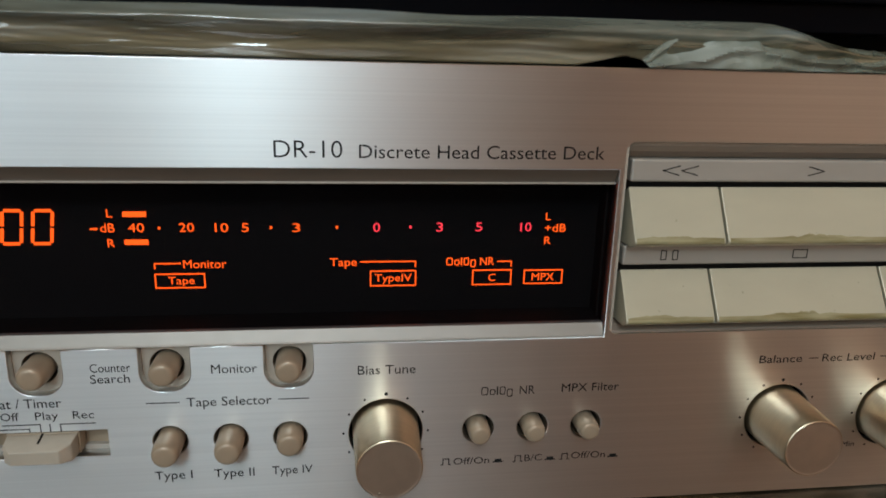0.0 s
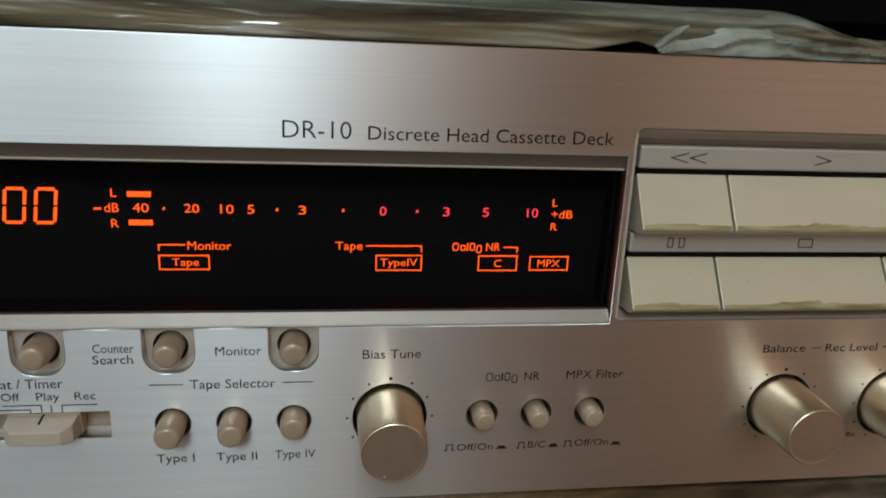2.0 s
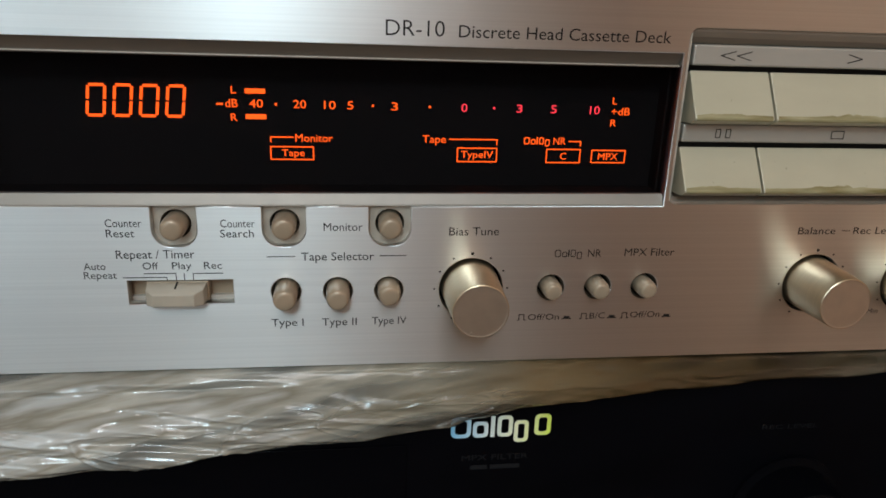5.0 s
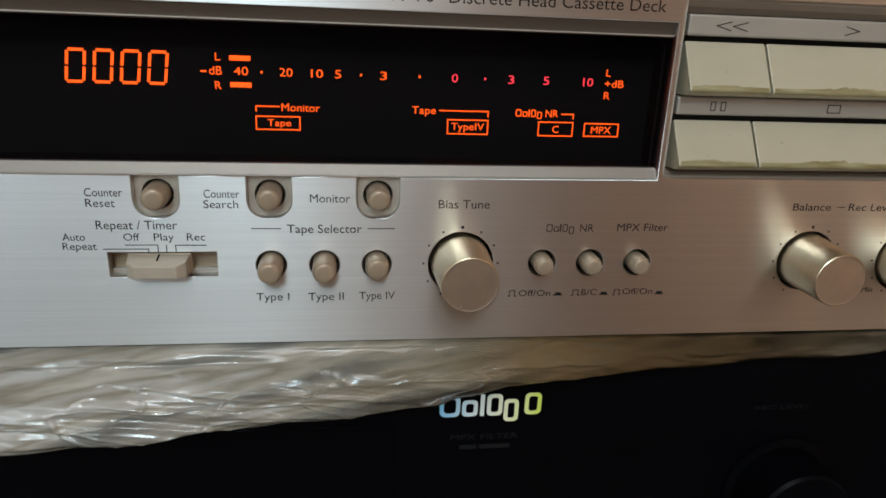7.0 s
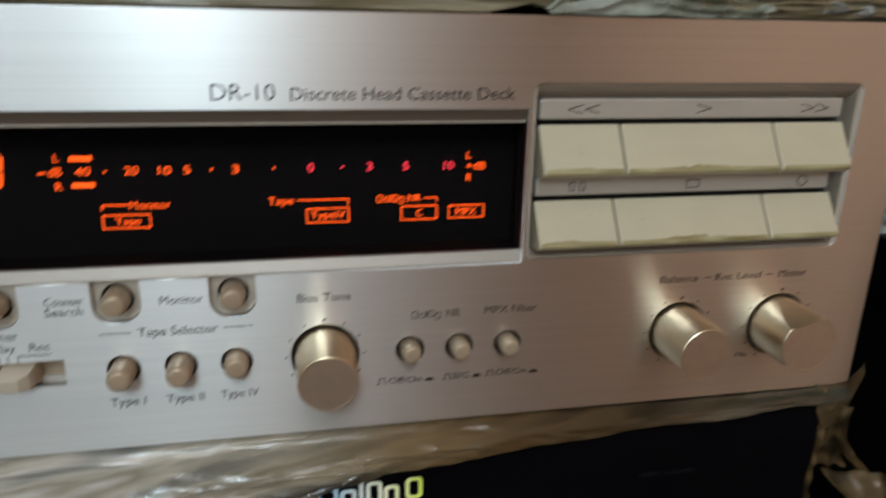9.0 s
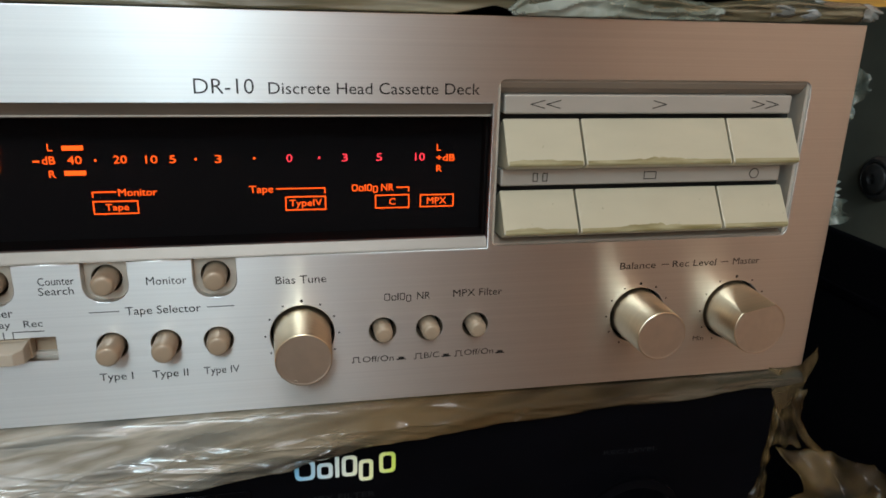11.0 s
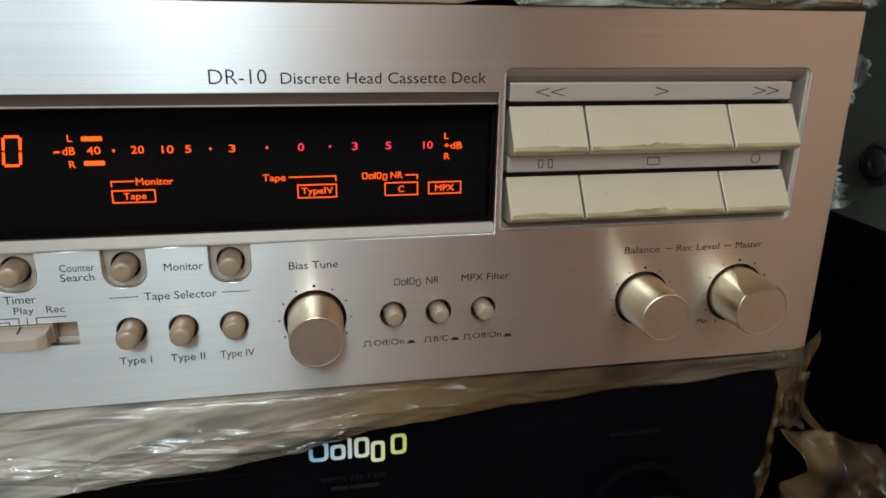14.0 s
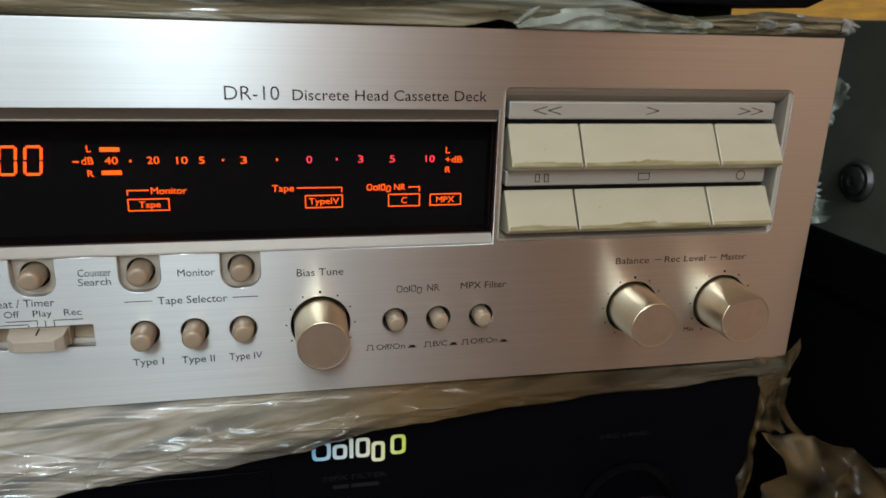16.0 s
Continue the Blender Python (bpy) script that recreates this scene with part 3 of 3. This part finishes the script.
def digit(x, z, w, h):
    bm = bmesh.new()
    g, lean, t = 0.35, 0.13, 1.0
    for p, q in (((0, h), (w, h)), ((0, 0), (w, 0)), ((0, 0), (0, h / 2)), ((0, h / 2), (0, h)), ((w, 0), (w, h / 2)), ((w, h / 2), (w, h))):
        d = (Vector(q) - Vector(p)).normalized()
        a, b = Vector(p) + d * (t / 2 + g / 2), Vector(q) - d * (t / 2 + g / 2)
        stroke(bm, [(x + a.x + lean * a.y, z + a.y), (x + b.x + lean * b.y, z + b.y)], t * 0.8, YD)
    return part("digit", bm, ORANGE, display)


for i in range(4):
    digit(-110.6 + 7.25 * i, 97.6, 4.6, 8.6)
for s, x0, x1, base, cap, mat in (
        ("L", -70.4, -69.0, 104.4, 2.1, ORANGE), ("dB", -72.2, -68.7, 100.5, 2.3, ORANGE), ("R", -70.8, -69.0, 96.5, 2.1, ORANGE), ("40", -65.4, -61.5, 100.5, 2.3, ORANGE),
        ("20", -52.8, -49.1, 100.5, 2.3, ORANGE), ("10", -43.9, -40.5, 100.4, 2.3, ORANGE), ("5", -37.1, -35.3, 100.4, 2.3, ORANGE), ("3", -24.1, -22.1, 100.3, 2.3, ORANGE),
        ("0", -2.9, -1.1, 100.2, 2.4, PINK), ("3", 14.1, 15.9, 100.2, 2.4, PINK), ("5", 24.9, 26.7, 100.2, 2.4, PINK), ("10", 37.3, 40.4, 100.1, 2.4, PINK),
        ("L", 44.3, 45.7, 103.2, 2.1, ORANGE), ("+dB", 44.2, 50.2, 99.9, 2.2, ORANGE), ("R", 44.3, 46.1, 96.4, 2.1, ORANGE),
        ("Monitor", -52.5, -41.5, 90.6, 2.2, ORANGE), ("Tape", -56.6, -49.9, 86.2, 2.0, ORANGE), ("Tape", -14.5, -7.3, 90.7, 2.2, ORANGE), ("TypeIV", -2.5, 7.6, 86.1, 2.1, ORANGE),
        ("NR", 26.5, 30.4, 90.5, 2.2, ORANGE), ("C", 29.0, 31.0, 85.8, 2.1, ORANGE), ("MPX", 41.4, 47.8, 85.8, 2.1, ORANGE)):
    lettering(s, x0, x1, base, cap, YD, mat, display, 0.0, name="lit_word")
plain_marks([(17.1, 18.9, 90.5, 92.7), (19.3, 20.8, 90.5, 92.1), (21.1, 21.5, 90.5, 92.7), (21.9, 23.4, 90.5, 92.7), (23.8, 25.3, 89.9, 92.1)], 0.3, YD, ORANGE, display, "lit_mark")
bars([(-66.5, -60.7, 104.5, 105.9)], YD, ORANGE, display, "level_bar")
bars([(-66.6, -60.7, 97.1, 98.5)], YD, ORANGE, display, "level_bar")
bars([(-74.7, -72.9, 101.1, 101.6)], YD, ORANGE, display, "minus_sign")
for x in (-57.8, -29.6, -12.5):
    bars([(x - 0.3, x + 0.3, 101.15, 101.85)], YD, ORANGE, display, "lit_dot")
bars([(6.8, 7.4, 101.1, 101.8)], YD, PINK, display, "lit_dot")
for x0, x1, z0, z1 in ((-59.8, -47.3, 85.2, 89.0), (-3.6, 8.7, 84.9, 89.1), (24.6, 35.4, 84.8, 89.0), (39.2, 50.1, 84.9, 88.8)):
    part("lit_frame", stroke(bmesh.new(), [(x0, z0), (x1, z0), (x1, z1), (x0, z1)], 0.34, YD, True), ORANGE, display)
for pts in ([(-59.7, 90.5), (-59.7, 91.9), (-53.2, 91.9)], [(-6.2, 91.8), (8.6, 91.8), (8.6, 90.3)], [(31.5, 91.5), (35.3, 91.5), (35.3, 90.2)]):
    part("lit_bracket", stroke(bmesh.new(), pts, 0.34, YD), ORANGE, display)

# ---- the black deck below ----
lower = tagged(empty("cassette_deck", -45, 150, -123), "black cassette deck under the silver one", "cassette deck")
part("fascia", sheet([rounded(-262, 172.6, -115, 17.5, 6.0, 8)], 0.2, 5.0, 0.5), BLACK_FASCIA, lower, "satin black front")
part("cover", box(-258, 168, 5.3, 305, -112, 15.5, 1.0), COVER, lower)
part("window", sheet([rounded(-205, -18.5, -80, -6.2, 1.5)], -0.5, 1.2, 0.2), BLACK_GLOSS, lower, "glossy black window")
part("knob", lathe(119.5, -38, [(20.5, 0.2), (20.5, -1.2), (18.6, -1.6), (17.6, -2.0), (16.8, -17), (15.8, -18), (0, -18)], 64), BLACK_FASCIA, lower, "large black level knob", smooth=True)
# the foil's shifting reflection is painted as one fixed colour gradient
RAINBOW = bpy.data.materials.new("foil")
RAINBOW.use_nodes = True
_t = RAINBOW.node_tree
_b = _t.nodes["Principled BSDF"]
_b.inputs["Roughness"].default_value, _b.inputs["Metallic"].default_value = 0.45, 0.0
_g, _s, _m, _r = (_t.nodes.new("ShaderNode" + k) for k in ("NewGeometry", "SeparateXYZ", "MapRange", "ValToRGB"))
_m.inputs["From Min"].default_value, _m.inputs["From Max"].default_value = -0.0045, 0.0295
_t.links.new(_g.outputs["Position"], _s.inputs["Vector"])
_t.links.new(_s.outputs["X"], _m.inputs["Value"])
_t.links.new(_m.outputs["Result"], _r.inputs["Fac"])
_t.links.new(_r.outputs["Color"], _b.inputs["Base Color"])
for i, (at, c) in enumerate(((0.0, (0.25, 0.62, 0.9)), (0.35, (0.75, 0.85, 0.85)), (0.65, (0.9, 0.9, 0.62)), (1.0, (0.72, 0.85, 0.12)))):
    e = _r.color_ramp.elements[i] if i < 2 else _r.color_ramp.elements.new(at)
    e.position, e.color = at, (*c, 1)
plain_marks([(-4.3, 2.4, -4.6, 3.3), (3.0, 8.2, -4.6, 1.4), (9.0, 10.4, -4.6, 3.4), (11.2, 16.4, -4.6, 3.4), (16.9, 21.8, -6.9, 1.4), (23.8, 29.4, -4.6, 3.5)],
            1.35, 0.2, RAINBOW, lower, "foil_shape")
lettering("MPX FILTER", -0.3, 22.4, -13.4, 2.0, 0.2, FAINT, lower)
bars([(2.8, 8.5, -17.0, -15.4), (9.5, 19.7, -17.0, -15.4)], 0.2, FAINT, lower)
lettering("REC LEVEL", 105.6, 126.7, -6.2, 1.7, 0.2, FAINT, lower, -0.02)

# ---- the device above ----
upper = tagged(empty("audio_component", -45, 150, 143), "black audio component stacked on the silver deck", "audio component")
prof = [(-262, 161.2), (-262, 157), (-258, 154.2), (166, 154.2), (172.0, 156.8), (175, 161.2)]
part("plinth", sheet([prof], 3.0, 40.0, 0.4), BLACK_FASCIA, upper)
part("fascia", sheet([rounded(-264, 174, 161.4, 262, 3.0)], 0.5, 5.0, 0.5), BLACK_FASCIA, upper, "black front of the component")
part("cover", box(-260, 168, 5.6, 300, 157, 258, 1.0), COVER, upper)


def stub_feet(thing, z0, z1):
    for x in (-220, 125):
        for y in (60, 260):
            bm = bmesh.new()
            bmesh.ops.create_cone(bm, cap_ends=True, segments=24, radius1=9, radius2=10, depth=z1 - z0, matrix=Matrix.Translation((x, y, (z0 + z1) / 2)))
            part("foot", bm, HOLE, thing)


# added black box blocks the view through the gap to keep it dark
part("gap_block", box(-258, 164, 44, 298, 146.2, 157.4, 1.0), BLACK, upper, "added black block that fills the dark gap under the component")
stub_feet(upper, 142.0, 157.5)
stub_feet(deck, 15.4, 29.2)
stub_feet(lower, -124.0, -111.5)


# ---- plastic film ----
def film(name, label, x0, x1, nx, nv, shape, mat, seed, crease=0):
    bm = bmesh.new()
    grid = [[bm.verts.new(shape(x0 + (x1 - x0) * i / nx, j / nv, seed)) for j in range(nv + 1)] for i in range(nx + 1)]
    for a, b in zip(grid, grid[1:]):
        for j in range(nv):
            bm.faces.new((a[j], b[j], b[j + 1], a[j + 1]))
    bmesh.ops.recalc_face_normals(bm, faces=bm.faces)
    ob = part(name, bm, mat)
    ob.data.shade_smooth()
    if crease:
        ob.data.set_sharp_from_angle(angle=radians(crease))
    s = ob.modifiers.new("thickness", "SOLIDIFY")
    s.thickness = 0.00008
    return tagged(ob, label, "plastic film")


def N(x, y, z):
    return noise.noise(Vector((x, y, z)))


def ridge(x, y, z):
    return 1 - abs(N(x, y, z)) * 2


def smooth_steps(table, x):
    if x <= table[0][0]:
        return table[0][1]
    for (xa, a), (xb, b) in zip(table, table[1:]):
        if x <= xb:
            u = (x - xa) / (xb - xa)
            return a + (b - a) * u * u * (3 - 2 * u)
    return table[-1][1]


HEM = ((-260, -14), (-135, -9.8), (-104, -7.8), (-70, -4.2), (-45, -2.2), (-9, 1.0), (4, 4.2), (18, 7.4), (36, 9.0), (70, 11.6), (110, 14.2), (134, 14.4), (164, 17.0), (186, 18.0))


def lower_film(x, v, seed):
    hem = smooth_steps(HEM, x) + 0.7 * N(x * 0.05, 3.1, seed)
    top = 23.3
    hang = top - hem
    z = top - hang * v
    full = min(1.0, max(0.42, hang / 22))
    v1 = 0.44 + 0.10 * N(x * 0.022, 0.7, seed) + 0.03 * N(x * 0.11, 0.7, seed)
    v2 = 0.72 + 0.09 * N(x * 0.026, 4.7, seed) + 0.03 * N(x * 0.12, 4.7, seed)
    y = smooth_steps(((0, 1.4), (0.05, -0.8 * full), (v1, -0.36 * hang - 0.6), (v2, -0.44 * hang - 0.4), (1, -0.10 * hang - 0.3)), v)
    w = math.sin(math.pi * v) ** 0.6 if 0 < v < 1 else 0
    zz = z + 0.10 * x
    d = 1.2 * ridge(x * 0.009, zz * 0.17, seed + 5) + 0.55 * ridge(x * 0.022, zz * 0.38, seed + 9) + 0.75 * ridge(x * 0.045 + zz * 0.03, zz * 0.13 - x * 0.012, seed + 11)
    for k in (0, 1, 2):
        n = N(x * (0.018 + 0.006 * k) + 0.05 * zz, zz * (0.07 + 0.03 * k) - 0.012 * x * k, seed + 14 + 7 * k)
        d += (0.14 + 0.46 * min(1.0, max(0.0, (v - 0.25) / 0.3))) * math.exp(-(n / 0.02) ** 2)
    if x < -40:
        part_way = min(1.0, (-40 - x) / 40)
        d += part_way * (2.6 * math.exp(-((v - 0.09) / 0.05) ** 2) - 1.2 * math.exp(-((v - 0.18) / 0.03) ** 2))
    return (x, y - (d - 0.5) * w * full, z)


film("plastic_film", "crumpled dirty clear film with painted shading hanging over the black deck", -262, 180, 720, 110, lower_film, FILM, 2.0)


def upper_film(x, v, seed):
    low = 144.95
    high = 156.2 + 0.9 * N(x * 0.03, 0.4, seed) - smooth_steps(((92, 0.0), (124, 6.2), (140, 5.0), (152, 3.4), (178, 4.6)), x)
    gap = 2.6 * max(0.0, 1 - abs(x - 58) / 12) if 46 < x < 68 else 0.0
    z = low + gap + (high - low - gap) * v
    w = math.sin(math.pi * v) ** 0.6 if 0 < v < 1 else 0
    d = 1.1 * ridge(x * 0.010, z * 0.30, seed) + 0.7 * ridge(x * 0.05, z * 0.5 + x * 0.01, seed + 4)
    if x > 60:
        d += 1.2 * min(1, (x - 60) / 30) * ridge(x * 0.07 + z * 0.1, z * 0.35 - x * 0.05, seed + 8)
    roll = 3.4 * math.exp(-((v - 0.76) / 0.17) ** 2) * (1 - 0.5 * min(1, max(0, (x - 10) / 40)))
    return (x, 3.4 - 1.6 * w - roll - d * w * 0.8, z)


film("plastic_film", "dirty clear film with a painted sheen squeezed between the stacked devices", -262, 179, 420, 40, upper_film, FILM_TOP, 7.0)


def corner_tuft(x, v, seed):
    u = (x - 148) / 40
    z = 145.6 + v * (5.5 + 2.0 * N(x * 0.12, 1.0, seed)) + 1.0 * N(x * 0.2, v * 3, seed)
    y = 1.0 + 3.0 * N(x * 0.1, v * 2.2, seed + 3) + 2.5 * ridge(x * 0.09, v * 2.5, seed + 6) - 3.5 * math.sin(math.pi * v) + 4 * u
    return (x, y, z)


film("plastic_film", "shiny crumpled film tuft at the deck's top corner", 146, 188, 40, 10, corner_tuft, FILM_SHINY, 11.0, 20)


TORN = ((0, 15), (4, 14), (10, 8.5), (18, 6.5), (30, 5.5), (38, 7.0), (46, 12.5), (51, 13.0), (56, 3.0))


def torn_edge(x, v, seed):
    z = 77 + x
    wide = smooth_steps(TORN, x) * (0.85 + 0.4 * N(z * 0.30, 0.0, seed) + 0.25 * N(z * 0.9, 1.0, seed)) + 1.5 * N(z * 1.4, 2.0, seed)
    return (178 + (3.0 + max(2.0, wide)) * v, 4.5 + 2.0 * v + 1.6 * N(z * 0.10, v * 2.0, seed + 2) + 0.9 * ridge(z * 0.2, v * 2, seed + 4), z + 0.9 * N(z * 0.2, v * 3, seed + 8))


film("plastic_film", "ragged whitish film beside the deck's end", 0, 56, 220, 24, torn_edge, FILM_WHITE, 15.0)


def corner_fan(x, v, seed):
    u = x / 10
    z = 24.5 - 17 * v + 16.0 * max(0.0, u - 0.62) * (1 - v) + 0.8 * N(u * 5, 1.5, seed)
    left, right = 166 + 7.0 * v, 188 - 6.0 * v * v + 1.4 * N(v * 5, 0.5, seed)
    y = -1.6 - 2.0 * math.sin(math.pi * u) + 2.0 * u + 1.8 * ridge(u * 1.6 - v * 0.5, v * 0.9, seed + 3) + 0.8 * ridge(u * 4 - v, v * 1.6, seed + 6)
    return (left + (right - left) * u, y, z)


film("plastic_film", "brown film gathered at the silver deck's lower corner", 0, 10, 30, 40, corner_fan, FILM_FAN, 24.0)


def edge_strand(x, v, seed):
    u = x / 10
    z = 14 - 74 * v
    wide = 3.2 + 2.2 * N(v * 11, 0.5, seed) + 5.0 * math.exp(-((v - 0.62) / 0.10) ** 2) + 5.0 * max(0.0, v - 0.75) / 0.25
    mid = 174.4 + 1.2 * N(v * 5, 2.5, seed) - 3.5 * v
    y = 0.4 - 3.2 * math.sin(math.pi * u) * (0.7 + 0.5 * N(v * 14, 4.0, seed)) + 1.2 * ridge(u * 2.0, v * 9, seed + 6)
    return (mid + wide * (u - 0.5), y, z)


film("plastic_film", "twisted brown film strand along the black deck's edge", 0, 10, 16, 160, edge_strand, FILM_BROWN, 21.0)


def side_strand(x, v, seed):
    u = x / 10
    z = 15 - 24 * v
    mid = 182.5 + 7.0 * v * v * v - 1.5 * math.sin(math.pi * v) + 0.5 * N(v * 6, 2.5, seed)
    y = -1.0 - 6 * v * v - 2.0 * math.sin(math.pi * u) + 1.3 * ridge(u * 2.0, v * 4, seed + 6)
    return (mid + (3.4 + 2.5 * abs(v - 0.5)) * (u - 0.5), y, z)


film("plastic_film", "thin brown film strand between corner and heap", 0, 10, 12, 60, side_strand, FILM_BROWN, 27.0)


def strand_web(x, v, seed):
    u = x / 10
    z = 12 - 22 * v + 2.5 * N(u * 4, 0.4, seed)
    return (175.5 + (7.0 + 4.0 * v * v) * u, 1.6 - 3.5 * v * u + 2.0 * ridge(u * 1.5, v * 2.2, seed + 3), z)


film("plastic_film", "thin dark film stretched between two strands", 0, 10, 24, 40, strand_web, FILM_BROWN, 52.0, 24)


def heap(x, v, seed):
    u = x / 75
    top = -8 + 20 * u - 16 * u * u + 2.2 * N(u * 7, 0.3, seed) + 1.0 * N(u * 19, 0.9, seed)
    fold = (11 * ridge(u * 2.4 + v * 1.1, v * 1.7 - u * 1.2, seed + 2) + 6.5 * ridge(u * 5.5 + v * 2, v * 4.2 + u * 3, seed + 5) + 2.8 * ridge(u * 13, v * 10, seed + 8)) * min(1.0, 0.2 + v * 5)
    sag = 3.5 * N(u * 4, v * 3, seed + 12)
    return (173 + 34 * u - 8 * u * u + 0.35 * fold - 1 + sag, -37 * u - fold * 0.8 - 6 * math.sin(math.pi * min(1, v * 1.4)), top - 58 * v + sag * min(1.0, 3 * v))


film("plastic_film", "heap of brown crumpled film beside the black deck", 0, 75, 60, 48, heap, FILM_BROWN, 31.0, 24)


def crumple(x, v, seed):
    u = (x - 62) / 64
    high = (9.2 - 4.6 * u) * min(1.0, 0.25 + 5 * u) + 2.2 * N(x * 0.07, 0.2, seed) + 1.6 * max(0, N(x * 0.2, 1.4, seed))
    fold = 3.0 * ridge(x * 0.05 + v * 0.9, v * 1.2 - x * 0.03, seed + 2) + 1.4 * ridge(x * 0.10 - v, v * 1.5, seed + 5)
    return (x + 1.5 * N(x * 0.1, v * 2, seed + 7), -0.4 - fold * math.sin(math.pi * (0.12 + 0.8 * v)) + 2.5 * v, 145.0 + high * v)


film("plastic_film", "pale crumpled film over the silver deck's top edge", 62, 128, 66, 14, crumple, FILM_PALE, 41.0, 22)

# ---- the rack around the stack ----
rack = tagged(empty("equipment_rack", 0, 150, -750), "dark olive metal rack with a bolted side", "rack")
part("side_panel", box(215, 219, -20, 330, 40, 151.4, 0.5), OLIVE, rack, "olive grey side plate")
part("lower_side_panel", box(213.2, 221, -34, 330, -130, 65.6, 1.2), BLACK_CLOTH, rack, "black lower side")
part("side_rail", box(212.4, 214.2, -32, 328, 40.5, 44.5, 0.6), BLACK_FASCIA, rack)
part("side_panel", box(-310, -306, -20, 330, -130, 151.4, 0.5), OLIVE, rack)
part("shelf", box(-306, 213, -10, 330, -132, -124), COVER, rack)
# unseen sheet, added so gaps in the stack look dark
part("added_back", box(-305, 212, 322, 329, -123, 205, 0.5), BLACK_CLOTH, rack, "added black sheet that hides the bright wall behind the rack")
for x in (-306, 207):
    for y in (-5, 315):
        part("leg", box(x, x + 12, y, y + 12, -750, -125, 0.8), COVER, rack)
prof = [(8.6, 0), (8.6, -0.8), (7.4, -2.4), (6.6, -2.6), (6.0, -1.6)]
cup = lathe(0, 0, prof, 40)
headm = lathe(0, 0, [(6.0, -1.4), (5.6, -3.0), (4.6, -3.6), (2.0, -3.8), (1.8, -2.2), (0, -2.2)], 40)
for bm in (cup, headm):
    bmesh.ops.rotate(bm, verts=bm.verts, cent=(0, 0, 0), matrix=Matrix.Rotation(radians(-90), 3, "Z"))
    bmesh.ops.translate(bm, verts=bm.verts, vec=(215, 19.2, 89.9))
cup_ob = part("bolt_washer", cup, DARK_STEEL, rack, "dark steel cup washer", smooth=True)
part("bolt_head", headm, DARK_STEEL, cup_ob, "dark steel bolt head", smooth=True)

batten = tagged(part("wooden_batten", box(240, 700, 420, 447, 140, 178, 1.5), YELLOW_WOOD), "yellow varnished wooden batten behind the rack", "batten")
board = tagged(part("wooden_board", box(240, 700, 446, 460, -750, 420, 1.0), BROWN_WOOD), "brown wooden board behind the rack", "board")
